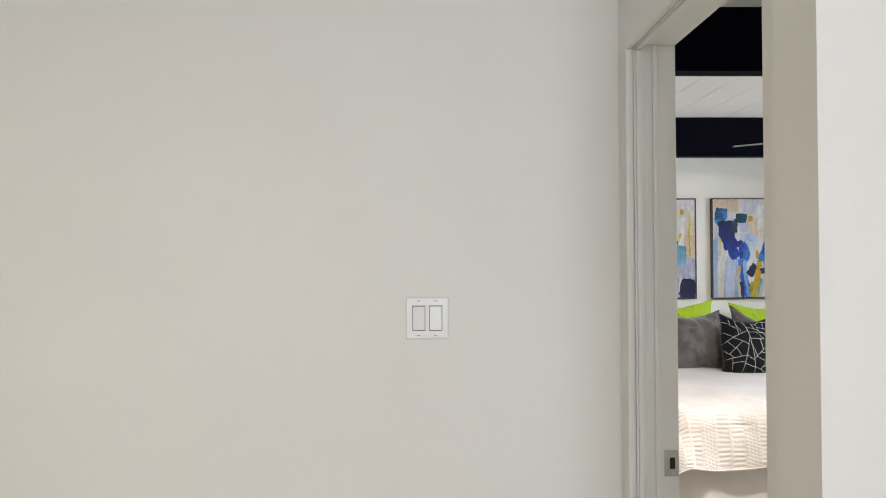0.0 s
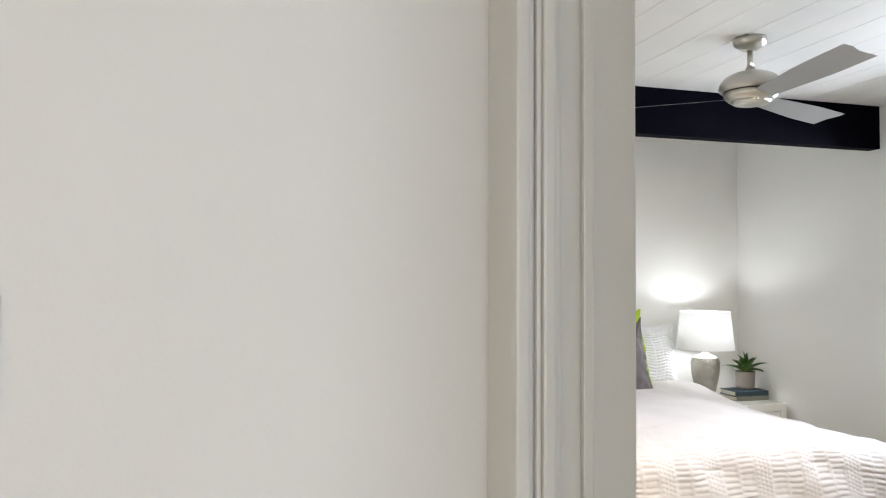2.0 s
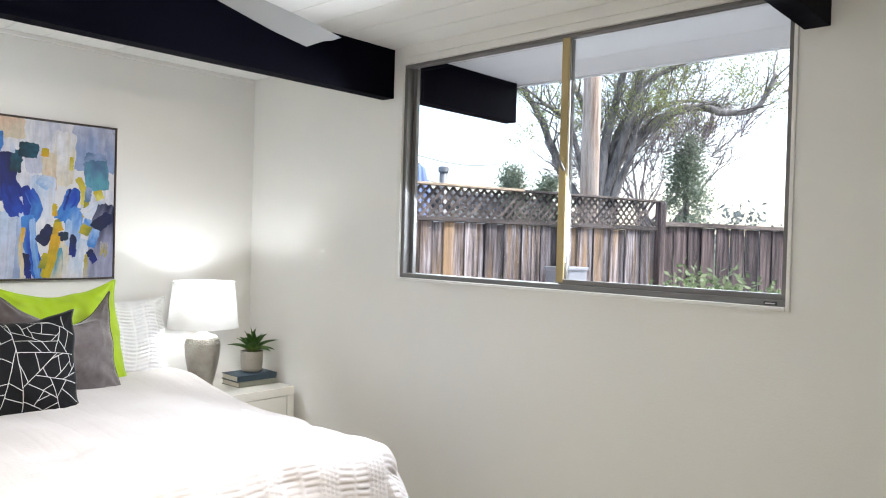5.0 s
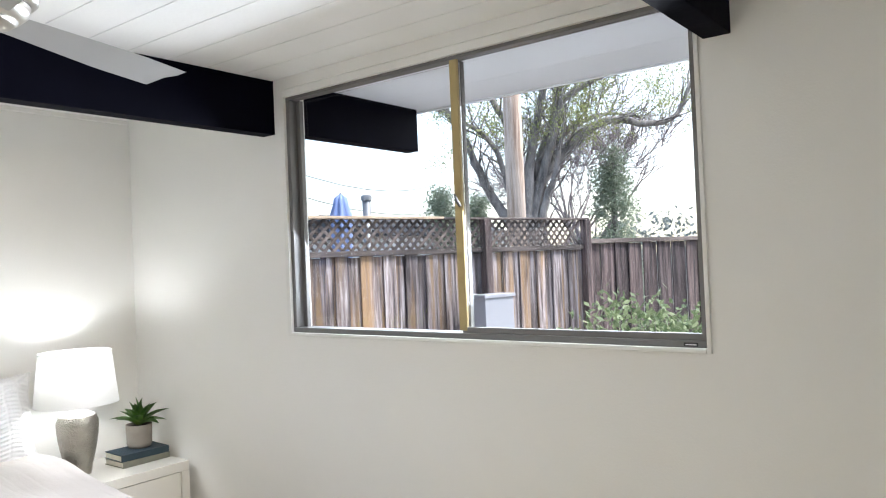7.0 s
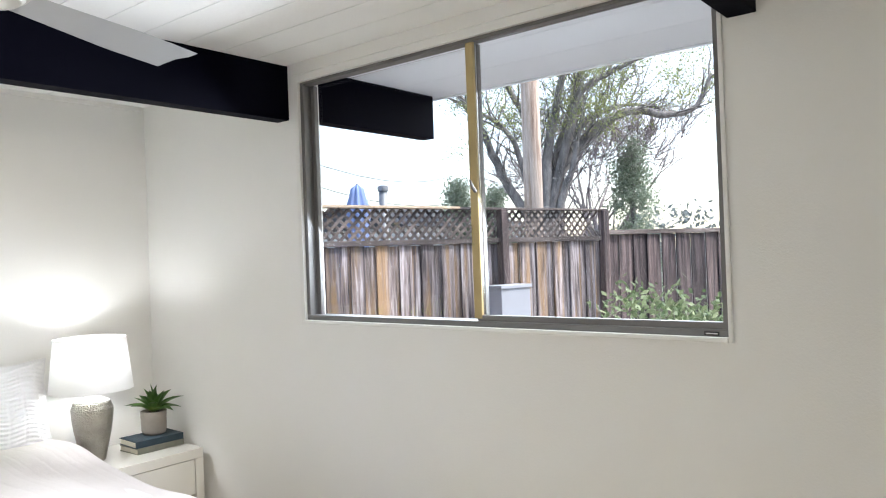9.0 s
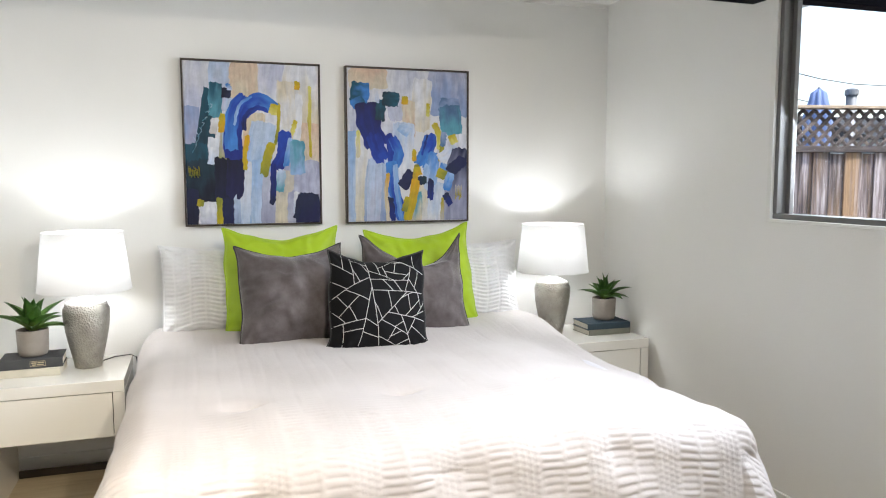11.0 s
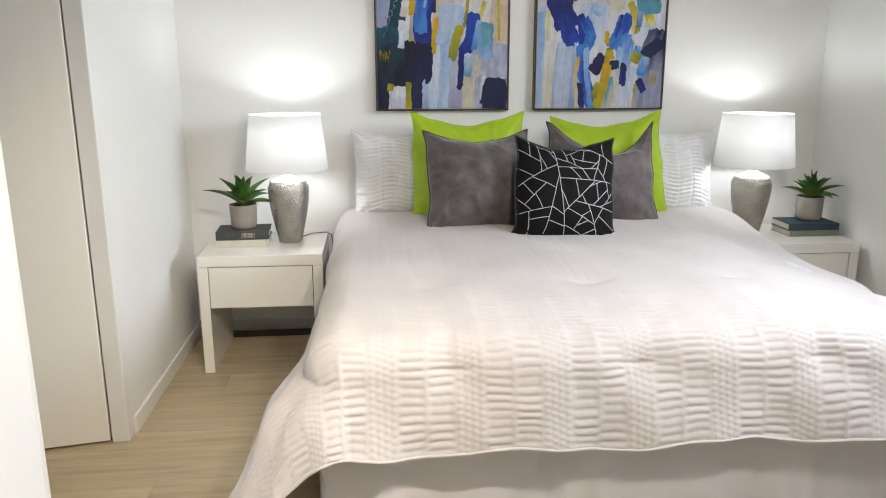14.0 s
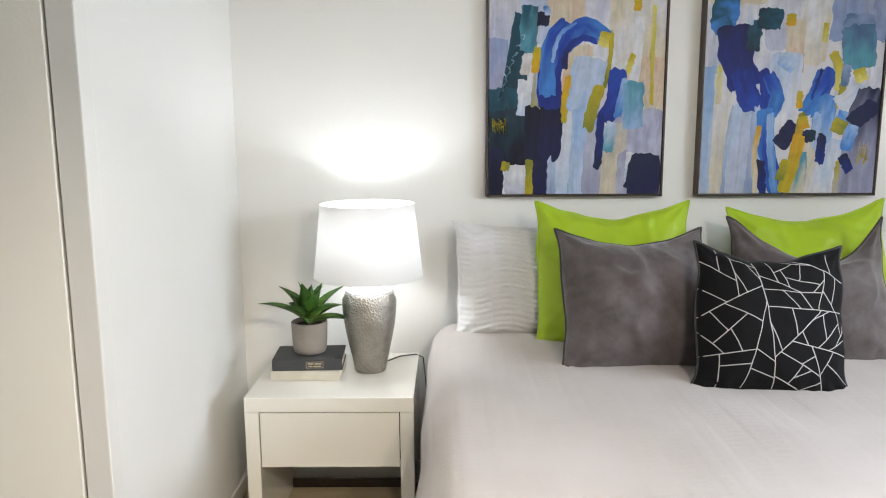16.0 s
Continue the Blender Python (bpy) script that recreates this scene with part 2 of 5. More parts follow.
def mat_glass():
    m, n, l, b = material("window_glass")
    for nd in (b,):
        n.remove(nd)
    tr, gl, fr, mix = n.new("ShaderNodeBsdfTransparent"), n.new("ShaderNodeBsdfGlossy"), n.new("ShaderNodeFresnel"), n.new("ShaderNodeMixShader")
    gl.inputs["Roughness"].default_value = 0.01
    tr.inputs["Color"].default_value = (0.97, 0.98, 0.98, 1)
    fr.inputs["IOR"].default_value = 1.22
    l.new(fr.outputs[0], mix.inputs[0])
    l.new(tr.outputs[0], mix.inputs[1])
    l.new(gl.outputs[0], mix.inputs[2])
    l.new(mix.outputs[0], n["Material Output"].inputs[0])
    return m


def mat_bark(name, a, c, scale=5):
    m, n, l, b = material(name)
    v = coords(n, l, (1, 1, 0.35))
    t = tex_noise(n, l, v, scale, 6, 0.65)
    l.new(ramp(n, l, t, [(0.35, a), (0.65, c)]), b.inputs["Base Color"])
    b.inputs["Roughness"].default_value = 0.95
    bump(n, l, b, t, 0.03)
    return m


M_FLOOR = mat_floor()
M_LEAF, M_VELVET, M_GEO, M_COMF, M_HAMMER, M_SHADE, M_GLASS = mat_leaf(), mat_velvet(), mat_geometric(), mat_comforter(), mat_hammered(), mat_shade(), mat_glass()
M_PLANK = mat_weathered("weathered_redwood", (0.60, 0.56, 0.59), (0.25, 0.21, 0.21), (0.035, 0.03, 0.036), along=(17, 17, 0.9), warm=(0.34, 0.23, 0.14))
M_PLANKD = mat_weathered("dark_weathered_redwood", (0.22, 0.17, 0.17), (0.11, 0.08, 0.08), (0.03, 0.025, 0.03), along=(17, 17, 0.9))
M_RAIL = mat_weathered("grey_fence_rail", (0.21, 0.18, 0.17), (0.11, 0.09, 0.085), (0.04, 0.034, 0.034), along=(0.8, 0.8, 9))
M_CAP = mat_weathered("new_fence_cap", (0.58, 0.47, 0.36), (0.48, 0.38, 0.28), (0.32, 0.25, 0.18), along=(0.8, 0.8, 9))
M_POLE = mat_weathered("pole_wood", (0.60, 0.52, 0.47), (0.48, 0.38, 0.32), (0.28, 0.20, 0.16), along=(6, 6, 0.35))
# distance haze is mixed into the bark, twig, evergreen and far-tree colours
M_BARK = mat_bark("grey_bark_hazed", (0.10, 0.092, 0.09), (0.34, 0.31, 0.295))
M_TWIG = mat_bark("distant_twigs", (0.24, 0.20, 0.21), (0.36, 0.32, 0.33), 2)
M_YOUNG = mat_foliage("young_leaves", (0.22, 0.26, 0.09), (0.40, 0.42, 0.20), 0.45)
M_EVERG_HAZED = mat_foliage("evergreen", (0.20, 0.26, 0.18), (0.38, 0.42, 0.34), 0.45)
M_SHRUB = mat_foliage("shrub_leaves", (0.10, 0.16, 0.07), (0.30, 0.36, 0.20), 0.3)
M_HAZE = mat_foliage("hazy_far_trees", (0.16, 0.19, 0.18), (0.24, 0.26, 0.25), 0.2)

# ---- building helpers ----
def mesh_ob(name, bm, mat, parent=None, label="", smooth=False):
    """Links a bmesh as one mesh object; mat: a material, or a list for the face's material_index."""
    data = bpy.data.meshes.new(name)
    bm.normal_update()
    bm.to_mesh(data)
    bm.free()
    for x in (mat if isinstance(mat, (list, tuple)) else [mat]):
        data.materials.append(x)
    if smooth:
        data.shade_smooth()
    ob = new(name, data)
    if parent:
        ob.parent = parent
        ob.matrix_parent_inverse = parent.matrix_world.inverted()
    if label:
        tagged(ob, label)
    return ob


def part(name, bm, mat, parent, label="", smooth=False):
    return mesh_ob(name, bm, mat, parent, label, smooth)


def thing(name, x, y, z, label, category, group="", rz=0):
    e = new(name)
    e.empty_display_size = 0.1
    e.matrix_world = pose(x, y, z, 0, 0, rz)
    return tagged(e, label, category, group)


def box(x0, x1, y0, y1, z0, z1, bevel=0.0, bm=None, seg=2):
    own = bm is None
    bm = bmesh.new() if own else bm
    vs = [bm.verts.new((x, y, z)) for x in (x0, x1) for y in (y0, y1) for z in (z0, z1)]
    fs = [bm.faces.new([vs[i] for i in q]) for q in ((0, 1, 3, 2), (4, 6, 7, 5), (0, 4, 5, 1), (2, 3, 7, 6), (0, 2, 6, 4), (1, 5, 7, 3))]
    if bevel:
        es = list({e for f in fs for e in f.edges})
        bmesh.ops.bevel(bm, geom=es, offset=bevel, segments=seg, affect="EDGES", profile=0.6)
    return bm


def lathe(profile, seg=40, bm=None, at=(0, 0, 0), ends=True):
    """A body of revolution about z from (radius, height) pairs."""
    bm = bmesh.new() if bm is None else bm
    rings = []
    for r, z in profile:
        rings.append([bm.verts.new((at[0] + r * math.cos(2 * math.pi * i / seg), at[1] + r * math.sin(2 * math.pi * i / seg), at[2] + z)) for i in range(seg)])
    for a, c in zip(rings, rings[1:]):
        for i in range(seg):
            bm.faces.new((a[i], a[(i + 1) % seg], c[(i + 1) % seg], c[i]))
    if ends:
        bm.faces.new(rings[0][::-1])
        bm.faces.new(rings[-1])
    return bm


def tube(points, radii, seg=8, bm=None, ends=True):
    """A tapered tube along a line of points."""
    bm = bmesh.new() if bm is None else bm
    pts = [Vector(p) for p in points]
    rings = []
    for i, p in enumerate(pts):
        d = (pts[min(i + 1, len(pts) - 1)] - pts[max(i - 1, 0)]).normalized()
        u = d.cross(Vector((0.31, 0.17, 0.93)))
        if u.length < 0.05:
            u = d.cross(Vector((1, 0, 0)))
        u.normalize()
        w = d.cross(u)
        r = radii[i] if isinstance(radii, (list, tuple)) else radii
        rings.append([bm.verts.new(p + r * (math.cos(2 * math.pi * k / seg) * u + math.sin(2 * math.pi * k / seg) * w)) for k in range(seg)])
    for a, c in zip(rings, rings[1:]):
        for k in range(seg):
            bm.faces.new((a[k], a[(k + 1) % seg], c[(k + 1) % seg], c[k]))
    if ends:
        bm.faces.new(rings[0][::-1])
        bm.faces.new(rings[-1])
    return bm


def structure(name, bm, mat, label="", category="", smooth=False):
    return tagged(mesh_ob(name, bm, mat, None, "", smooth), label, category, "", "structure")


# ---- shell of the bedroom and of the room outside it ----
XR, XL, YB, ZC = 4.19, 0.84, 5.90, 2.41     # window wall, left wall, bed wall, ceiling
XH, XD = 0.800, 0.920                        # hall face and room face of the wall with the door
YD0, YD1, ZD = 1.017, 1.835, 2.066              # the bedroom door's opening
YS = 1.937                                   # hall wall with the light switch
YN = 0.815                                   # hall face of the bedroom's back wall
WY0, WY1, WZ0, WZ1 = 2.625, 4.565, 1.216, 2.355   # window opening
CY0, CY1 = 3.86, 4.69                       # opening of the second door

structure("wall_bed", box(XL - 0.12, XR + 0.14, YB, YB + 0.12, 0, 2.6), M_WALL, "warm white painted wall behind the bed", "wall")
bm = box(XR, XR + 0.14, YN, WY0, 0, 2.6)
box(XR, XR + 0.14, WY1, YB, 0, 2.6, bm=bm)
box(XR, XR + 0.14, WY0, WY1, 0, WZ0, bm=bm)
box(XR, XR + 0.14, WY0, WY1, WZ1, 2.6, bm=bm)
structure("wall_window", bm, M_WALL, "warm white painted wall with a wide window", "wall")
structure("wall_left", box(XL - 0.12, XL, CY1 + 0.06, YB, 0, 2.6), M_WALL, "warm white painted side wall beside the nightstand", "wall")
bm = box(XH, XD, YD1 + 0.02, CY0 - 0.02, 0, 2.6)
box(XH - 0.03, XD, YN + 0.12, YD0 - 0.02, 0, 2.6, bm=bm)
box(XH, XD, YD0 - 0.02, YD1 + 0.02, ZD + 0.02, 2.6, bm=bm)
box(XL - 0.12, XL, CY0 - 0.02, CY1 + 0.06, 2.06, 2.6, bm=bm)
structure("wall_door", bm, M_WALL, "white painted wall with the bedroom door opening", "wall")
structure("wall_back", box(XH - 0.044, XR + 0.14, YN, YN + 0.12, 0, 2.6), M_WALL, "white painted wall between bedroom and living room", "wall")
structure("wall_switch", box(-2.6, XH, YS, YS + 0.12, 0, 2.6), M_WALL, "pale painted hall wall with a light switch", "wall")
bm = box(-2.72, -2.6, -3.6, YS, 0, 2.6)
box(-2.72, 4.5, -3.72, -3.6, 0, 2.6, bm=bm)
box(4.38, 4.5, -3.6, YN, 0, 2.6, bm=bm)
structure("wall_living", bm, M_WALL, "plain painted walls that close the living room", "wall")
bm = box(-0.4, -0.28, YS + 0.12, YB + 0.12, 0, 2.6)
box(-0.28, XL - 0.12, YB - 0.6, YB - 0.48, 0, 2.6, bm=bm)
structure("wall_closet", bm, M_WALL, "plain painted walls of the closet", "wall")

# ceiling: tongue-and-groove boards that run across the beams
bm = bmesh.new()
pitch = 0.18
for i in range(-20, 23):
    x0 = 4.005 - 18 * pitch + i * pitch
    if x0 > XR - 0.02:
        break
    box(x0 + 0.002, min(x0 + pitch - 0.002, XR), -3.6, YB, ZC, ZC + 0.03, bm=bm)
box(-2.72, XR + 0.14, -3.72, YB + 0.12, ZC + 0.012, ZC + 0.2, bm=bm)
structure("ceiling", bm, M_CEIL, "white painted tongue-and-groove board ceiling", "ceiling")
bm = bmesh.new()
for x0, x1 in ((XR + 0.14, 4.62), (4.62, 4.95), (4.95, 5.30)):
    box(x0 + 0.001, x1 - 0.001, -3.6, YB + 3.0, ZC + 0.010, ZC + 0.04, bm=bm)
box(XR + 0.14, 5.30, -3.6, YB + 3.0, ZC + 0.03, ZC + 0.2, bm=bm)
box(5.301, 5.325, -3.6, YB + 3.0, ZC + 0.002, ZC + 0.2, bm=bm)
structure("eave", bm, M_SOFFIT, "white board soffit of the roof overhang", "eave")

for y0, y1, zb in ((4.615, 4.70, 2.158), (2.527, 2.611, 2.176)):
    bm = box(XD if y0 < 4 else XL, XR + 0.002, y0, y1, zb, ZC + 0.008, 0.004)
    structure("ceiling_beam", bm, M_BEAM, "very dark navy painted wooden ceiling beam", "beam")
    bm = box(XR + 0.138, 5.25, y0, y1, 2.175, ZC + 0.012, 0.004)
    structure("eave_beam", bm, M_BEAM, "dark navy painted beam end under the eave", "beam")

# trim
def base_run(x0, x1, y0, y1):
    return box(x0, x1, y0, y1, 0.0, 0.07, 0.003)


structure("baseboard_left", base_run(XL, XL + 0.012, CY1 + 0.062, YB), M_TRIM, "low white painted baseboard", "baseboard")
structure("baseboard_bed", base_run(XL + 0.012, XR - 0.012, YB - 0.012, YB), M_TRIM, "low white painted baseboard", "baseboard")
structure("baseboard_window", base_run(XR - 0.012, XR, YN + 0.12, YB), M_TRIM, "low white painted baseboard", "baseboard")
structure("ceiling_trim_bed", box(XL, XR - 0.02, YB - 0.02, YB, ZC - 0.022, ZC, 0.003), M_TRIM, "narrow white ceiling trim above the bed", "trim")


# entry door frame: jamb lining, stop, moulded casing, strike plate
door = thing("door_frame", XH, YD1, 0, "white painted door frame with moulded casing and steel strike", "door frame")
tagged(door, kind="structure")
part("jamb", box(XH - 0.003, XD + 0.006, YD1, YD1 + 0.02, 0, ZD + 0.02, 0.002), M_TRIM, door)
part("jamb", box(XH - 0.003, XD + 0.006, YD0 - 0.02, YD0, 0, ZD + 0.02, 0.002), M_TRIM, door)
part("head", box(XH - 0.003, XD + 0.006, YD0, YD1, ZD, ZD + 0.02, 0.002), M_TRIM, door)
part("door_stop", box(XH + 0.062, XH + 0.074, YD1 - 0.008, YD1, 0, ZD, 0.002), M_TRIM, door)
part("door_stop", box(XH + 0.062, XH + 0.074, YD0, YD0 + 0.008, 0, ZD, 0.002), M_TRIM, door)
bm = bmesh.new()
for a, c, d in ((-0.012, 0.003, 0.014), (0.003, 0.010, 0.006), (0.010, 0.016, 0.011), (0.016, 0.030, 0.015), (0.030, 0.040, 0.005)):
    box(XH + a, XH + c, YD1 - d, YD1, 0, ZD - d, 0.003, bm=bm)
    box(XH + a, XH + c, YD0, YD1, ZD - d, ZD, 0.003, bm=bm)
part("casing", bm, M_TRIM, door, "moulded white edge of the frame on the hall side")
plate = part("strike_plate", box(XD - 0.034, XD + 0.004, YD1 - 0.0025, YD1 + 0.001, 0.915, 0.985, 0.0008), M_SILVER, door, "brushed steel strike plate")
part("latch_hole", box(XD - 0.020, XD - 0.006, YD1 - 0.0032, YD1 - 0.001, 0.935, 0.965), M_GAP, plate)
for z in (0.924, 0.976):
    part("screw", lathe([(0.0035, 0), (0.003, 0.001)], 10, at=(XD - 0.013, YD1 - 0.003, z)), M_SILVER, plate)

# second doorway in the left wall with its open leaf
d2 = thing("closet_door", XL - 0.06, CY1, 0, "white flush door standing open in its white frame", "door")
tagged(d2, kind="structure")
part("jamb", box(XL - 0.062, XL + 0.002, CY1, CY1 + 0.06, 0, 2.06, 0.004), M_TRIM, d2)
part("jamb", box(XH - 0.001, XD + 0.003, CY0 - 0.02, CY0, 0, 2.06, 0.003), M_TRIM, d2)
part("head", box(XL - 0.12, XL + 0.002, CY0, CY1, 2.03, 2.06, 0.003), M_TRIM, d2)
leaf = part("leaf", box(-0.64, 0, -0.001, 0.036, 0.012, 2.02, 0.003), M_DOOR, d2)
leaf.matrix_world = pose(XL - 0.066, CY1 - 0.006, 0, 0, 0, 11)

# ---- floor: oak boards, those near the bed's open side and foot as single pieces ----
floor = structure("floor", box(-2.72, XR + 0.14, -3.72, YB + 0.12, -0.12, -0.006), M_GAP, "light oak plank floor", "floor")


# ---- light switch ----
SX, SZ = 0.258, 1.332
sw = thing("light_switch", SX, YS, SZ, "white double rocker light switch on the wall", "switch")
part("plate", box(SX - 0.059, SX + 0.059, YS - 0.006, YS, SZ - 0.058, SZ + 0.058, 0.003), M_PLATE, sw)
for sx in (SX - 0.0235, SX + 0.0235):
    part("recess", box(sx - 0.0178, sx + 0.0178, YS - 0.0066, YS - 0.004, SZ - 0.035, SZ + 0.035), M_GAP, sw)
    r = part("rocker", box(-0.0164, 0.0164, -0.005, 0.004, -0.033, 0.033, 0.001), M_PLATE, sw)
    r.matrix_world = pose(sx, YS - 0.006, SZ, 3 if sx < SX else -3, 0, 0)
    for z in (SZ - 0.048, SZ + 0.048):
        part("screw", box(sx - 0.004, sx + 0.004, YS - 0.0068, YS - 0.005, z - 0.0008, z + 0.0008), M_GAP, sw)

# ---- spotlights on the beam, the left one added unseen ----
for bx in (2.45, 2.0):
    sp = thing("beam_spotlight", bx, 2.645, 2.13, "small black spotlight on the dark beam, the left one of two added unseen", "spotlight", "spotlights on the beam")
    part("bracket", box(bx - 0.012, bx + 0.012, 2.6105, 2.624, 2.140, 2.200, 0.002), M_CORD, sp)
    part("head", lathe([(0.022, 2.124), (0.025, 2.126), (0.027, 2.145), (0.022, 2.158), (0.010, 2.163)], 24, at=(bx, 2.645, 0), ends=False), M_CORD, sp, smooth=True)

# ---- window: trim, aluminium frame, fixed pane, sliding sash, glass ----
win = tagged(thing("window_1", XR, 3.6, WZ0, "wide sliding window in a dark aluminium frame", "window"), kind="structure")
bm = bmesh.new()
for q in ((XR - 0.010, XR + 0.05, WY1 - 0.026, WY1, WZ0, WZ1), (XR - 0.010, XR + 0.05, WY0, WY0 + 0.014, WZ0, WZ1),
          (XR - 0.010, XR + 0.05, WY0 + 0.014, WY1 - 0.026, WZ1 - 0.034, WZ1), (XR - 0.014, XR + 0.05, WY0 + 0.014, WY1 - 0.026, WZ0, WZ0 + 0.016)):
    box(*q, 0.003, bm=bm)
part("window_sill", bm, M_TRIM, win, "narrow white painted window trim")
part("head_board", box(XR - 0.016, XR - 0.0005, WY0, WY1, WZ1, ZC, 0.002), M_TRIM, win)
fy0, fy1, fz0, fz1 = WY0 + 0.014, WY1 - 0.026, WZ0 + 0.016, WZ1 - 0.034
bm = bmesh.new()
box(XR + 0.004, XR + 0.085, fy0, fy1, fz0, fz0 + 0.022, 0.003, bm=bm)
box(XR + 0.012, XR + 0.03, fy0, 3.575, fz0 + 0.022, fz0 + 0.044, 0.002, bm=bm)
part("bottom_track", bm, M_ALU, win)
part("top_track", box(XR + 0.004, XR + 0.055, fy0, fy1, fz1 - 0.014, fz1, 0.003), M_ALU, win)
part("side_frame", box(XR + 0.004, XR + 0.06, fy1 - 0.022, fy1, fz0 + 0.022, fz1 - 0.014, 0.003), M_ALU, win)
part("side_frame", box(XR + 0.004, XR + 0.06, fy0, fy0 + 0.018, fz0 + 0.022, fz1 - 0.014, 0.003), M_ALU, win)
bm = box(XR + 0.050, XR + 0.072, fy1 - 0.044, fy1 - 0.022, fz0 + 0.022, fz1 - 0.014, 0.002)
part("fixed_stile", bm, M_ALU, win)
sash = part("sliding_sash", box(XR + 0.010, XR + 0.024, 3.552, 3.588, fz0 + 0.030, fz1 - 0.012, 0.004), M_GOLD, win, "gold anodised meeting stile of the sliding sash")
part("sash_stile", box(XR + 0.044, XR + 0.066, 3.556, 3.584, fz0 + 0.022, fz1 - 0.014, 0.003), M_ALU, win)
part("latch", tube([(XR + 0.004, 3.556, 1.74), (XR - 0.012, 3.558, 1.755), (XR - 0.016, 3.566, 1.785)], [0.006, 0.007, 0.004], 8), M_ALU, sash)
part("maker_label", box(XR + 0.0015, XR + 0.0042, fy0 + 0.03, fy0 + 0.075, fz0 + 0.004, fz0 + 0.016), M_CORD, win, "tiny black maker's label")
part("label_print", box(XR + 0.001, XR + 0.0016, fy0 + 0.035, fy0 + 0.07, fz0 + 0.008, fz0 + 0.0115), M_PLATE, win)
for a, c, x in ((3.55, fy1 - 0.03, XR + 0.060), (fy0 + 0.02, 3.55, XR + 0.024)):
    g = part("pane", box(x, x + 0.004, a, c, fz0 + 0.02, fz1 - 0.018), M_GLASS, win)
    g.visible_shadow = False

# ---- bed ----
def smooth(a):
    a = np.clip(a, 0, 1)
    return a * a * (3 - 2 * a)


def comforter_mesh():
    """Quilt laid over the mattress: a fine sheet that rounds the edges, hangs at both sides and the foot, with ruched bands and tufts."""
    xa, xb, ya, ztop, rad = 1.705, 3.50, 3.975, 0.668, 0.115
    side, foot, step = 0.66, 0.375, 0.0065
    s = np.arange(xa - side, xb + side + 1e-6, step)
    t = np.arange(ya - foot, 5.80, 0.0042)
    S, T = np.meshgrid(s, t)
    ex = np.where(S < xa, S - xa, np.where(S > xb, S - xb, 0.0))
    ey = np.where(T < ya, T - ya, 0.0)
    # the hem's corner is rounded
    hyp = np.hypot(ex, ey)
    big = np.maximum(np.abs(ex) / side, np.abs(ey) / foot)
    rnd = np.hypot(ex / side, ey / foot)
    f = np.where(rnd > 1e-6, 1 - 0.04 * (1 - big / np.maximum(rnd, 1e-6)), 1)
    ex, ey = ex * f, ey * f
    a = np.hypot(ex, ey)
    ux, uy = np.where(a > 1e-9, ex / np.maximum(a, 1e-9), 0), np.where(a > 1e-9, ey / np.maximum(a, 1e-9), 0)
    arc = rad * math.pi / 2
    ang = np.minimum(a, arc) / rad
    over = np.maximum(a - arc, 0)
    toward_foot = smooth((5.25 - T) / 1.5)
    flare = np.where(ex < 0, 0.03 + 0.74 * toward_foot * np.abs(ux), np.where(ex > 0, 0.03 + 0.30 * toward_foot, 0.0)) + 0.22 * np.abs(uy)
    reach = 0.30 * np.tanh(over / 0.30)
    out = rad * np.sin(ang) + reach * flare
    drop = rad * (1 - np.cos(ang)) + over - reach * (1 - np.sqrt(np.maximum(1 - np.minimum(flare, 0.9) ** 2, 0.3)))
    X = np.clip(S, xa, xb) + ux * out
    Y = np.maximum(T, ya) + uy * out
    Z = ztop - drop
    # crown, sag and soft folds
    cx = (X - 2.6) / 1.0
    Z += np.where(a < 1e-6, 0.0, 0) + 0.022 * np.clip(1 - cx ** 2, 0, 1) * smooth((Y - 3.85) / 0.5)
    Z += 0.012 * smooth((Y - 5.0) / 0.5)
    Z -= 0.055 * smooth((X - 3.05) / 0.5) * smooth((5.5 - Y) / 0.6)
    fold = 0.008 * np.sin(S * 9 + 1.3 * np.sin(T * 5)) + 0.004 * np.sin(S * 23 + T * 7) + 0.007 * np.sin(T * 12 + 2.2 * np.sin(S * 3))
    hang = smooth(over / 0.2)
    edge_fold = 0.012 * np.sin((S + T) * 13 + 1.7 * np.sin(T * 4)) + 0.006 * np.sin((S - T) * 27)
    nx, ny, nz = ux * np.sin(ang), uy * np.sin(ang), np.cos(ang)
    # ruched bands along the bed's length: two gathered columns, then a smocked stripe
    per = 0.236
    pos = np.mod(S - 1.60, per)
    colA = smooth(pos / 0.016) * smooth((0.077 - pos) / 0.016)
    colB = smooth((pos - 0.079) / 0.016) * smooth((0.156 - pos) / 0.016)
    band = colA + colB
    which = np.floor((S - 1.60) / per) * 2 + (pos > 0.078)
    jit = 2.7 * np.sin(which * 12.9898)
    wob = T * 2 * math.pi / 0.024 + jit + 0.8 * np.sin(T * 21 + which * 2.1) + 0.35 * np.sin((pos % 0.078) * 60 + which * 3 + T * 31)
    puck = np.abs(np.sin(wob / 2)) ** 0.6 * (0.72 + 0.28 * np.sin(T * 37 + which * 1.7))
    toward = smooth((4.42 - T) / 0.5) * 0.94 + 0.06
    relief = 0.0105 * (puck - 0.66) * band * toward
    sm = np.clip((pos - 0.160) / 0.076, 0, 1)
    dots = np.abs(np.sin(sm * math.pi * 4)) * (0.55 + 0.45 * np.sin(T * 2 * math.pi / 0.019 + np.floor(sm * 4) * 2.4))
    relief += (1 - band) * (pos > 0.158) * 0.0034 * dots * toward
    seam = np.minimum(np.minimum(np.abs(pos - 0.001), np.abs(pos - 0.078)), np.minimum(np.abs(pos - 0.157), np.abs(pos - 0.197)))
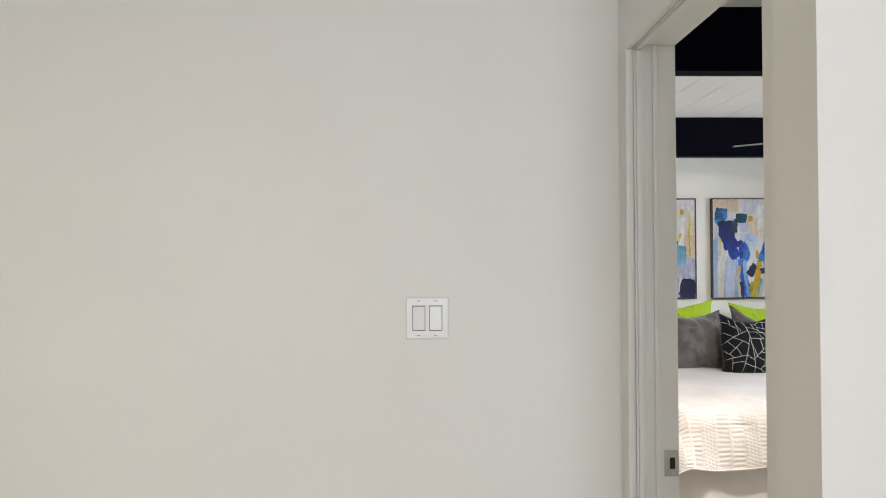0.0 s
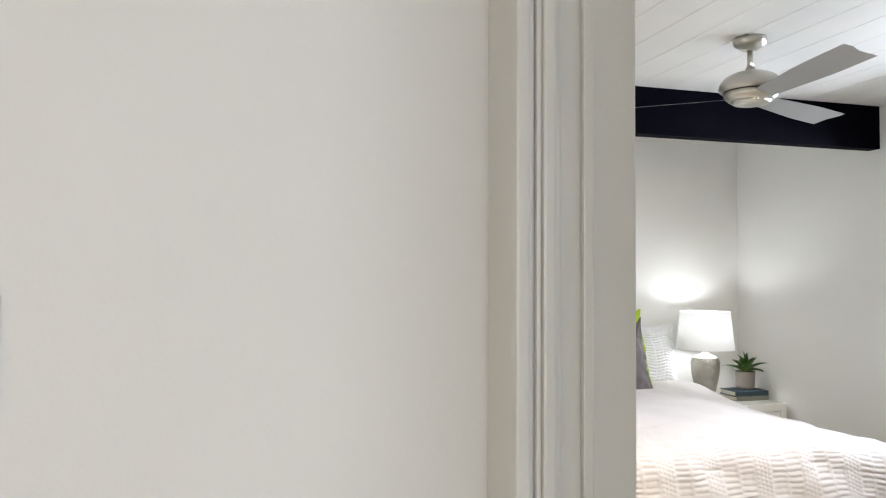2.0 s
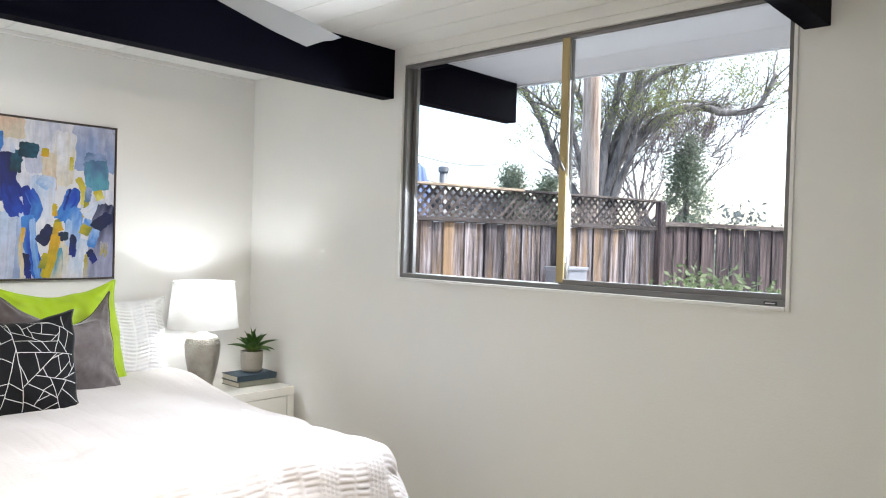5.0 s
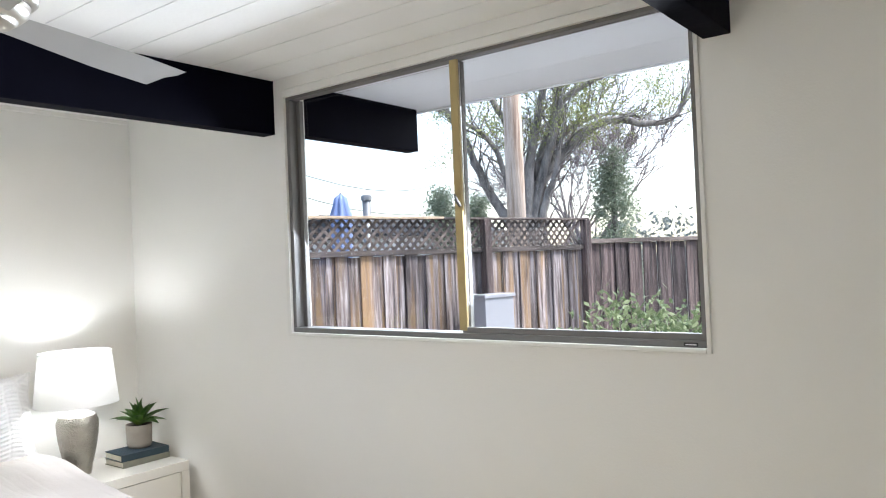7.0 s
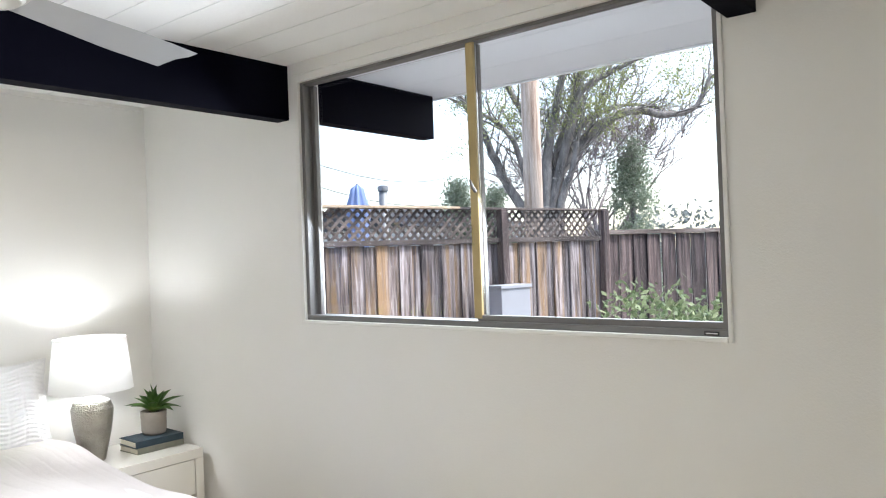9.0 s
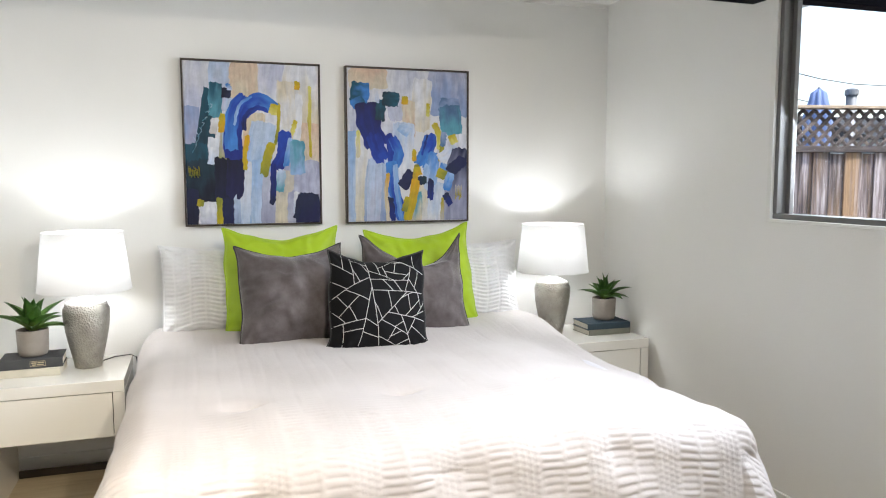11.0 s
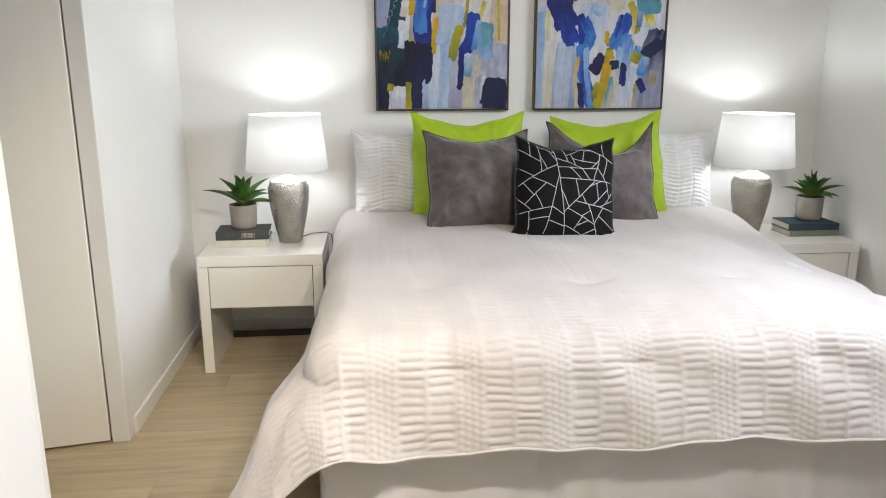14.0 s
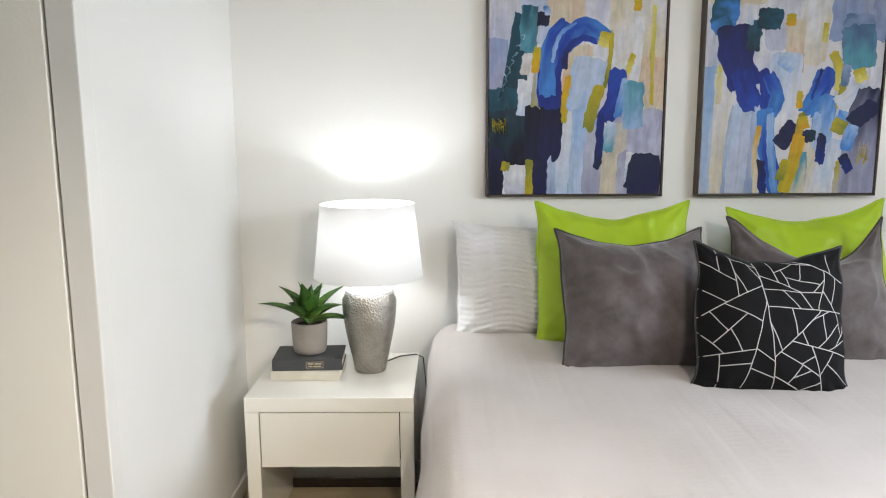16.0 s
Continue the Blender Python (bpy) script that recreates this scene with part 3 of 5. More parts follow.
    relief -= 0.0008 * np.exp(-(seam / 0.006) ** 2) * (1 - toward)
    relief += 0.0009 * (1 - toward) * np.sin(T * 9 + which * 2.3 + 2.0 * np.sin(S * 7))
    # tufts
    gx, gy = np.mod(S - 1.98 + 0.265, 0.53) - 0.265, np.mod(T - 3.83 + 0.24, 0.56) - 0.24
    wide = np.exp(-(gx / 0.075) ** 2 - (gy / 0.055) ** 2)
    crease = np.exp(-(gx / 0.05) ** 2 - (gy / 0.009) ** 2)
    relief -= (0.020 * wide + 0.009 * crease) * smooth((4.75 - T) / 0.3)
    d = relief + fold * 0.55 * (1 - hang) + (edge_fold * 0.9 + fold * 0.4) * hang
    X, Y, Z = X + nx * d, Y + ny * d, Z + nz * d + hang * 0.012 * np.sin(S * 11 + T * 6)
    Z = np.maximum(Z, 0.05 + 0.012 * np.sin(S * 40 + T * 31))
    rows, cols = S.shape
    verts = np.stack([X, Y, Z], -1).reshape(-1, 3)
    i = np.arange(rows * cols).reshape(rows, cols)
    quads = np.stack([i[:-1, :-1], i[:-1, 1:], i[1:, 1:], i[1:, :-1]], -1).reshape(-1, 4)
    data = bpy.data.meshes.new("comforter")
    data.from_pydata(verts.tolist(), [], quads.tolist())
    data.materials.append(M_COMF)
    data.shade_smooth()
    # hem roll
    ring = [verts[k] for k in list(i[::6, 0][::-1]) + list(i[0, ::6]) + list(i[::6, -1])]
    return data, ring


bed = thing("bed", 2.62, 4.9, 0, "queen bed with a white pleated bed skirt", "bed")
part("mattress", box(1.80, 3.48, 4.02, 5.86, 0.36, 0.62, 0.05, seg=3), M_SHEET, bed)
part("box_spring", box(1.81, 3.47, 4.03, 5.86, 0.14, 0.355, 0.02), M_SHEET, bed)
for lx in (1.92, 3.32):
    for ly in (4.12, 5.78):
        part("leg", lathe([(0.03, 0), (0.035, 0.14)], 14, at=(lx, ly, 0)), M_CORD, bed)
bm = bmesh.new()
loop = [(1.615, 5.84), (1.615, 3.925), (3.60, 3.925), (3.60, 5.84)]
run = []
for (xa, ya), (xb, yb) in zip(loop, loop[1:]):
    length = math.hypot(xb - xa, yb - ya)
    k = int(length / 0.012)
    for q in range(k):
        f = q / k
        w = 0.015 * math.sin(f * length * 15 + 2.4 * math.sin(f * length * 5.3)) + 0.005 * math.sin(f * length * 41 + 3 * math.sin(f * length * 9))
        nxv, nyv = (yb - ya) / length, -(xb - xa) / length
        run.append((xa + (xb - xa) * f, ya + (yb - ya) * f, nxv, nyv, w))
rings = []
for h in (0.012, 0.10, 0.2, 0.3, 0.40):
    rings.append([bm.verts.new((x - nxv * w * (1.4 - h * 2.6) - nxv * 0.03 * (0.4 - h), y - nyv * w * (1.4 - h * 2.6) - nyv * 0.03 * (0.4 - h), h)) for x, y, nxv, nyv, w in run])
for lo, hi in zip(rings, rings[1:]):
    for q in range(len(lo) - 1):
        bm.faces.new((lo[q], lo[q + 1], hi[q + 1], hi[q]))
part("bed_skirt", bm, M_SHEET, bed, "white gathered bed skirt", smooth=True)
cdata, hem = comforter_mesh()
comforter = tagged(new("comforter", cdata), "white comforter with ruched stripes draped over the bed", "comforter")
hr = part("hem", tube(hem, 0.0045, 8), M_COMF, comforter, smooth=True)


def polygon_lines(rnd, limit):
    """Cuts a square again and again by straight lines; gives the cuts."""
    cells, cuts = [[(-1.0, -1.0), (1.0, -1.0), (1.0, 1.0), (-1.0, 1.0)]], []
    while cells:
        poly = cells.pop()
        n = len(poly)
        area = abs(sum(poly[i][0] * poly[(i + 1) % n][1] - poly[(i + 1) % n][0] * poly[i][1] for i in range(n))) / 2
        if area < limit * rnd.uniform(0.7, 1.6):
            continue
        sides = sorted(range(n), key=lambda i: -math.dist(poly[i], poly[(i + 1) % n]))
        i = sides[0]
        j = rnd.choice([k for k in sides[1:3] if k != i])
        i, j = min(i, j), max(i, j)
        f, g = rnd.uniform(0.3, 0.7), rnd.uniform(0.3, 0.7)
        p = tuple(poly[i][k] + (poly[(i + 1) % n][k] - poly[i][k]) * f for k in (0, 1))
        q = tuple(poly[j][k] + (poly[(j + 1) % n][k] - poly[j][k]) * g for k in (0, 1))
        cuts.append((p, q))
        cells.append([p] + poly[i + 1:j + 1] + [q])
        cells.append([q] + poly[j + 1:] + poly[:i + 1] + [p])
    return cuts


def pillow(name, w, h, d, mat, m, label, piping=None, pinch=0.10, seed=0, sag=0.0, pucker=0.0, crumple=1.0, lines=False, lean=0.0, dent=False, ears=0.06):
    """A stuffed cushion: two bulged faces, pointed corners, drawn-in edges, wrinkles; stands upright in its own frame."""
    rnd = random.Random(seed)
    ph = [rnd.uniform(0, 6.28) for _ in range(8)]
    n = 128 if pucker else 56
    bm = bmesh.new()
    grid = {}

    def place(u, v, side):
        au, av = abs(u), abs(v)
        cor = (au * av) ** 7
        x = u * w / 2 * (1 - pinch * (1 - av ** 4) + (0.03 if v > 0 else ears) * cor)
        z = v * h / 2 * (1 - pinch * (1 - au ** 4) + 0.035 * cor)
        bul = (max(0.0, 1 - au ** 2.3) * max(0.0, 1 - av ** 2.3)) ** 0.62
        t = d / 2 * bul * (1.06 - 0.16 * v)
        soft_rim = min(1, bul * 3)
        wr = 0.026 * noise.noise(Vector((u * 1.3, v * 1.3, seed * 3.1))) * bul
        wr += 0.010 * crumple * noise.noise(Vector((u * 2.2 + 0.7 * v, v * 2.4, seed * 1.7 + 5))) * bul
        ridge = noise.noise(Vector((u * 1.9 + 0.5 * v, v * 1.7 - 0.6 * u, seed * 2.1 + 9)))
        wr += 0.005 * crumple * (math.exp(-(ridge / 0.12) ** 2) - 0.4) * bul
        wr += 0.0030 * crumple * noise.noise(Vector((u * 7 + v * 3, v * 6, seed * 2.9 + 17))) * bul
        du, dv = 1 - au, 1 - av
        near = math.exp(-math.hypot(du, dv) / 0.30)
        wr += 0.013 * math.sin(math.atan2(dv, du) * 8 + ph[2] + ph[0] * (u > 0) + ph[1] * (v > 0)) * near * soft_rim
        wr += 0.009 * math.sin(19 * v + 3 * math.sin(5 * v + ph[3])) * math.exp(-du / 0.12) * soft_rim
        wr += 0.009 * math.sin(17 * u + 3 * math.sin(5 * u + ph[4])) * math.exp(-dv / 0.12) * soft_rim
        if dent:
            q = math.hypot((u + 0.55) / 0.30, (v + 0.22 - 0.35 * (u + 0.55)) / 0.10)
            wr -= 0.030 * math.exp(-q * q) * bul
            wr += 0.012 * math.exp(-((u + 0.5) / 0.3) ** 2 - ((v + 0.05) / 0.10) ** 2) * bul
        wr += pucker * 0.0020 * math.sin(66 * v + 3 * math.sin(9 * u + ph[5])) * abs(math.sin(u * 15)) ** 0.6 * bul - pucker * 0.0016 * math.exp(-(math.sin(u * 15) / 0.2) ** 2) * bul
        if v > 0:
            peak = 1 - abs(u - lean) ** 1.5 / (1 + abs(lean)) ** 1.5
            z -= sag * max(0.0, peak) * (1 - au ** 6) * v ** 1.4 + 0.010 * noise.noise(Vector((u * 3, seed * 2.3, 0.5))) * v * (1 - au ** 4)
        x += 0.010 * noise.noise(Vector((v * 2.5, seed * 1.9, 3.5 + (u > 0)))) * au
        return Vector((x, -t - wr if side == 0 else t + wr * 0.5, z))

    for side in (0, 1):
        for i in range(n + 1):
            for j in range(n + 1):
                u, v = math.sin((i / n - 0.5) * math.pi * 0.999), math.sin((j / n - 0.5) * math.pi * 0.999)
                u, v = 0.5 * u + 0.5 * (2 * i / n - 1), 0.5 * v + 0.5 * (2 * j / n - 1)
                rim = i in (0, n) or j in (0, n)
                grid[side, i, j] = grid[0, i, j] if side == 1 and rim else bm.verts.new(place(u, v, side))
        for i in range(n):
            for j in range(n):
                q = [grid[side, i, j], grid[side, i + 1, j], grid[side, i + 1, j + 1], grid[side, i, j + 1]]
                bm.faces.new(q[::-1] if side else q)
    rim = [grid[0, i, 0].co.copy() for i in range(n)] + [grid[0, n, j].co.copy() for j in range(n)]
    rim += [grid[0, i, n].co.copy() for i in range(n, 0, -1)] + [grid[0, 0, j].co.copy() for j in range(n, 0, -1)]
    ob = tagged(mesh_ob(name, bm, mat, None, "", True), label, "pillow")
    if piping:
        part("piping", tube(rim + rim[:1], 0.0042, 6), piping, ob, smooth=True)
    if lines:
        bm = bmesh.new()
        for (ua, va), (ub, vb) in polygon_lines(random.Random(seed + 4), 0.13):
            k = max(2, int(math.hypot(ub - ua, vb - va) * 16))
            pu, pv = -(vb - va), ub - ua
            s = 0.0062 / (math.hypot(pu, pv) or 1)
            row = None
            for q in range(k + 1):
                u, v = ua + (ub - ua) * q / k, va + (vb - va) * q / k
                now = [bm.verts.new(place(max(-1, min(1, u + pu * s * e)), max(-1, min(1, v + pv * s * e)), 0) + Vector((0, -0.0016, 0))) for e in (-1, 1)]
                if row:
                    bm.faces.new((row[0], now[0], now[1], row[1]))
                row = now
        part("embroidery", bm, M_THREAD, ob, "white embroidered geometric lines")
    ob.matrix_world = m
    return ob


WHITE_PILLOW = "white pillow in a puckered cotton case"
pillow("bed_pillow", 0.68, 0.43, 0.20, M_LINEN, pose(2.03, 5.735, 0.868, -15, 0, 1), WHITE_PILLOW, M_LINEN, 0.03, 1, 0.02, 4.0, 1.0)
pillow("bed_pillow", 0.70, 0.43, 0.20, M_LINEN, pose(3.19, 5.735, 0.860, -15, 2, -1), WHITE_PILLOW, M_LINEN, 0.03, 2, 0.02, 4.0, 1.0)
pillow("throw_pillow", 0.535, 0.525, 0.22, M_GREEN, pose(2.243, 5.59, 0.905, -13, 0, 0), "lime green satin throw pillow", M_GREEN, 0.028, 3, 0.05, 0.0, 3.0)
pillow("throw_pillow", 0.54, 0.515, 0.22, M_GREEN, pose(2.945, 5.59, 0.90, -13, -3, 0), "lime green satin throw pillow", M_GREEN, 0.028, 4, 0.055, 0.0, 3.0)
pillow("throw_pillow", 0.475, 0.465, 0.25, M_VELVET, pose(2.262, 5.35, 0.880, -24, 0, 2), "grey velvet throw pillow with piped edge and creased side", M_PIPING, 0.028, 5, 0.05, 0.0, 2.2, dent=True)
pillow("throw_pillow", 0.495, 0.49, 0.23, M_VELVET, pose(2.850, 5.40, 0.892, -20, 0, -4), "grey velvet throw pillow with piped edge and dented top", M_PIPING, 0.028, 6, 0.15, 0.0, 2.2, lean=0.15)
pillow("throw_pillow", 0.425, 0.435, 0.20, M_GEO, pose(2.603, 5.13, 0.872, -18, 2, -3), "black throw pillow with white geometric lines", M_CORD, 0.02, 7, 0.05, 0.0, 1.0, True, ears=0.15)

# ---- nightstands, lamps, plants, books ----
def nightstand(x0, x1, y0, y1, top):
    ns = thing("nightstand", (x0 + x1) / 2, (y0 + y1) / 2, 0, "glossy white lacquered nightstand with one drawer", "nightstand", "nightstands beside the bed")
    t = 0.046
    part("top", box(x0, x1, y0, y1, top - 0.05, top, 0.003), M_LACQ, ns)
    for a in (x0, x1 - t):
        part("side_panel", box(a, a + t, y0, y1, 0, top - 0.0505, 0.003), M_LACQ, ns)
    part("back_panel", box(x0 + t, x1 - t, y1 - 0.02, y1 - 0.004, 0.30, top - 0.051), M_LACQ, ns)
    part("drawer_box", box(x0 + t + 0.004, x1 - t - 0.004, y0 + 0.025, y1 - 0.021, 0.318, top - 0.056), M_GAP, ns)
    part("drawer_front", box(x0 + t + 0.003, x1 - t - 0.003, y0 + 0.006, y0 + 0.024, 0.312, top - 0.054, 0.002), M_LACQ, ns)
    # added dark strip stands in for the shadow gap between floor and wall
    part("floor_gap_strip", box(x0 + t, x1 - t, y1 - 0.018, y1 - 0.004, 0, 0.035, 0.002), M_FRAME, ns, "dark brown strip standing in for the shadow gap at the floor")
    return ns


nightstand(0.985, 1.545, 5.33, 5.82, 0.557)
nightstand(3.595, 4.155, 5.36, 5.84, 0.545)


def table_lamp(x, y, z):
    lp = thing("table_lamp", x, y, z, "hammered nickel table lamp with a lit white shade", "lamp", "bedside lamps")
    prof = [(0.052, 0), (0.057, 0.003), (0.060, 0.02)]
    for i in range(1, 22):
        f = i / 21
        prof.append((0.060 + 0.038 * math.sin(min(1, f * 1.06) * math.pi / 2) ** 1.15 * (1 if f < 0.94 else 1 - 0.25 * (f - 0.94) / 0.06), 0.02 + 0.262 * f))
    prof += [(0.088, 0.291), (0.084, 0.293)]
    part("base", lathe(prof, 56, at=(x, y, z)), M_HAMMER, lp, smooth=True)
    part("neck", lathe([(0.082, 0.2935), (0.079, 0.299), (0.050, 0.311), (0.026, 0.322), (0.017, 0.334), (0.016, 0.425)], 32, at=(x, y, z)), M_PLATE, lp, "white neck", smooth=True)
    part("bulb", lathe([(0.012, 0.426), (0.016, 0.432), (0.017, 0.442)], 24, at=(x, y, z)), M_PLATE, lp, smooth=True)
    bm = lathe([(0.196, 0.352), (0.1945, 0.354), (0.1665, 0.610), (0.168, 0.612), (0.1655, 0.612), (0.164, 0.609), (0.1925, 0.354), (0.196, 0.352)], 64, at=(x, y, z), ends=False)
    bmesh.ops.remove_doubles(bm, verts=bm.verts, dist=0.0001)
    part("shade", bm, M_SHADE, lp, "white drum shade", smooth=True)
    bm = bmesh.new()
    for k in range(3):
        a = 2.1 * k
        tube([(x, y, z + 0.60), (x + 0.163 * math.cos(a), y + 0.163 * math.sin(a), z + 0.604)], 0.0015, 6, bm=bm)
    part("shade_spider", bm, M_STEEL, lp)
    return lp


table_lamp(1.375, 5.62, 0.557)
table_lamp(3.705, 5.62, 0.545)
cord = tagged(mesh_ob("lamp_cord", tube([(1.41, 5.68, 0.561), (1.47, 5.76, 0.562), (1.535, 5.79, 0.561), (1.562, 5.80, 0.545), (1.575, 5.805, 0.40), (1.57, 5.78, 0.2), (1.56, 5.80, 0.006)], 0.0025, 6), M_CORD), "thin black lamp cord hanging behind the nightstand", "cord")


def plant(x, y, z, r, h, seed, size):
    rnd = random.Random(seed)
    pl = thing("potted_plant", x, y, z, "green succulent in a ribbed grey ceramic pot", "plant", "succulents on the nightstands")
    prof = [(r * 0.74, 0), (r * 0.86, 0.004), (r * 0.94, 0.018)]
    k = 26
    for i in range(k):
        f = i / (k - 1)
        prof.append((r * (0.95 + 0.05 * f) + (0.0009 if i % 2 else -0.0006), 0.02 + (h - 0.024) * f))
    prof += [(r * 0.99, h), (r * 0.92, h), (r * 0.90, h - 0.012)]
    part("pot", lathe(prof, 44, at=(x, y, z)), M_POT, pl, smooth=True)
    part("soil", lathe([(r * 0.9, h - 0.014), (r * 0.5, h - 0.008), (0.004, h - 0.006)], 24, at=(x, y, z)), M_SOIL, pl)
    count = 19
    for i in range(count):
        f = i / count
        a = i * 2.399 + rnd.uniform(-0.2, 0.2)
        length = size * (0.95 - 0.25 * f) * rnd.uniform(0.85, 1.15)
        lift = 0.08 + 1.25 * f + rnd.uniform(-0.1, 0.1)
        wide = size * 0.185 * rnd.uniform(0.85, 1.1)
        bm = bmesh.new()
        uv = bm.loops.layers.uv.new("UVMap")
        rows = []
        steps = 9
        px, pz, ang = 0.006, h - 0.010 + 0.010 * f, lift + 0.35
        for s in range(steps + 1):
            g = s / steps
            w = wide * (0.55 + 1.6 * g * (1 - g)) * (1 - g ** 2.6) + 0.0004
            row = []
            for c in (-1, -0.5, 0, 0.5, 1):
                dip = (abs(c) ** 1.6) * w * 0.55
                X, Yv, Z = px - math.sin(ang) * dip, c * w, pz + math.cos(ang) * dip
                row.append(bm.verts.new((x + X * math.cos(a) - Yv * math.sin(a), y + X * math.sin(a) + Yv * math.cos(a), z + Z)))
            rows.append((row, g))
            px += math.cos(ang) * length / steps
            pz += math.sin(ang) * length / steps
            ang -= (0.62 - 0.45 * f) / steps * 1.3
        for (ra, ga), (rb, gb) in zip(rows, rows[1:]):
            for c in range(4):
                fc = bm.faces.new((ra[c], ra[c + 1], rb[c + 1], rb[c]))
                for lp_, g in zip(fc.loops, (ga, ga, gb, gb)):
                    lp_[uv].uv = (c / 4, g)
        bmesh.ops.solidify(bm, geom=bm.faces[:], thickness=0.0022)
        part("leaf", bm, M_LEAF, pl, smooth=True)
    return pl


def book(x, y, z, w, d, h, rz, cover, label, plain=True):
    bk = thing("book", x, y, z, label, "book", rz=rz)
    # spine faces the bed's foot
    for name, q, mt in (("cover", (-w / 2, w / 2, -d / 2, d / 2, 0, 0.0035), cover), ("cover", (-w / 2, w / 2, -d / 2, d / 2, h - 0.0035, h), cover),
                        ("spine", (-w / 2, w / 2, -d / 2 - 0.0005, -d / 2 + 0.004, 0.0004, h - 0.0004), cover)):
        p = mesh_ob(name, box(*q, 0.0012), mt, None)
        p.parent = bk
    p = mesh_ob("pages", box(-w / 2 + 0.004, w / 2 - 0.004, -d / 2 + 0.004, d / 2 - 0.004, 0.0036, h - 0.0036), M_PAPER, None)
    p.parent = bk
    if not plain:
        bm = bmesh.new()
        for q in ((-0.004, 0.056, 0.009, 0.0105), (-0.004, 0.056, h - 0.0105, h - 0.009), (-0.004, -0.0028, 0.0105, h - 0.0105), (0.0548, 0.056, 0.0105, h - 0.0105),
                  (0.002, 0.022, h - 0.019, h - 0.014), (0.026, 0.050, h - 0.019, h - 0.014), (0.004, 0.018, 0.0135, 0.018), (0.022, 0.048, 0.0135, 0.018)):
            box(q[0], q[1], -d / 2 - 0.0012, -d / 2 - 0.0004, q[2], q[3], bm=bm)
        p = mesh_ob("spine_print", bm, M_GILT, None, "small gilt print in a frame")
        p.parent = bk
    return bk


book(1.158, 5.585, 0.557, 0.245, 0.17, 0.034, -2, M_BOOKC, "cream cloth book lying on the nightstand")
book(1.160, 5.590, 0.5915, 0.245, 0.17, 0.041, 3, M_BOOKD, "charcoal cloth book with a small gilt label", False)
plant(1.160, 5.595, 0.6335, 0.064, 0.115, 4, 0.20)
book(4.005, 5.60, 0.545, 0.262, 0.18, 0.030, 1, M_BOOKO, "olive grey book lying on the nightstand")
book(4.005, 5.602, 0.5755, 0.262, 0.18, 0.034, -2, M_BOOKT, "dark teal book lying on another book")
plant(4.03, 5.62, 0.6105, 0.066, 0.122, 9, 0.175)

# ---- ceiling fan ----
FX, FY = 2.62, 3.775
UP = 0.014
fan = thing("ceiling_fan", FX, FY, ZC, "brushed nickel ceiling fan with three silver blades at rest", "ceiling fan")
part("canopy", lathe([(0.066, 2.412), (0.068, 2.402), (0.066, 2.385), (0.052, 2.374), (0.030, 2.362), (0.016, 2.359)], 40, at=(FX, FY, 0)), M_STEEL, fan, smooth=True)
part("rod", lathe([(0.0125, 2.267), (0.0125, 2.364)], 20, at=(FX, FY, 0)), M_STEEL, fan, smooth=True)
part("collar", lathe([(0.030, 2.250), (0.028, 2.258), (0.019, 2.266), (0.018, 2.274)], 24, at=(FX, FY, UP)), M_STEEL, fan, smooth=True)
body = [(0.03, 2.252)]
for i in range(1, 13):
    a = i / 12 * math.pi / 2
    body.append((0.03 + 0.098 * math.sin(a), 2.252 - 0.068 * (1 - math.cos(a))))
body += [(0.127, 2.177), (0.119, 2.170), (0.112, 2.168)]
part("motor_housing", lathe(body, 56, at=(FX, FY, UP)), M_STEEL, fan, smooth=True)
part("seam", lathe([(0.110, 2.164), (0.110, 2.169)], 48, at=(FX, FY, UP)), M_GAP, fan)
part("lower_housing", lathe([(0.1105, 2.165), (0.106, 2.147), (0.088, 2.130), (0.084, 2.129)], 56, at=(FX, FY, UP)), M_STEEL, fan, smooth=True)
part("cap", lathe([(0.083, 2.1285), (0.070, 2.118), (0.04, 2.111), (0.004, 2.109)], 48, at=(FX, FY, UP)), M_STEEL, fan, smooth=True)
for ang in (21, 141, 261):
    bm = bmesh.new()
    cols = 12
    rows = []
    for i in range(cols + 1):
        f = i / cols
        r = 0.085 + (0.672 - 0.085) * f
        half = 0.045 + 0.024 * min(1, f * 1.6)
        rows.append([bm.verts.new((r + (0.020 if s < 0 else 0) * f, s * half, s * half * -0.21)) for s in (-1, -0.5, 0, 0.5, 1)])
    for a, c in zip(rows, rows[1:]):
        for k in range(4):
            bm.faces.new((a[k], c[k], c[k + 1], a[k + 1]))
    bmesh.ops.solidify(bm, geom=bm.faces[:], thickness=0.007)
    b = part("blade", bm, M_BLADE, fan)
    b.matrix_world = pose(FX, FY, 2.149 + UP * 0.6, 0, 0, ang)


# ---- pictures ----
def mat_acrylic():
    """Acrylic paint: each bristle's pigment, with fine ridges along the stroke."""
    m, n, l, b = material("acrylic_paint")
    at = n.new("ShaderNodeAttribute")
    at.attribute_name = "pigment"
    streak = tex_noise(n, l, coords(n, l, (70, 3, 1), "UV"), 1.0, 4, 0.65)
    blot = tex_noise(n, l, coords(n, l), 26, 4, 0.6)
    tone = ramp(n, l, streak, [(0.34, (0.88, 0.885, 0.91)), (0.58, (1, 1, 1))])
    col = blend(n, l, 1.0, at.outputs["Color"], tone, "MULTIPLY")
    l.new(blend(n, l, 1.0, col, ramp(n, l, blot, [(0.35, (0.86, 0.86, 0.88)), (0.6, (1, 1, 1))]), "MULTIPLY"), b.inputs["Base Color"])
    b.inputs["Roughness"].default_value, b.inputs["Specular IOR Level"].default_value = 0.5, 0.25
    bump(n, l, b, streak, 0.0006)
    return m


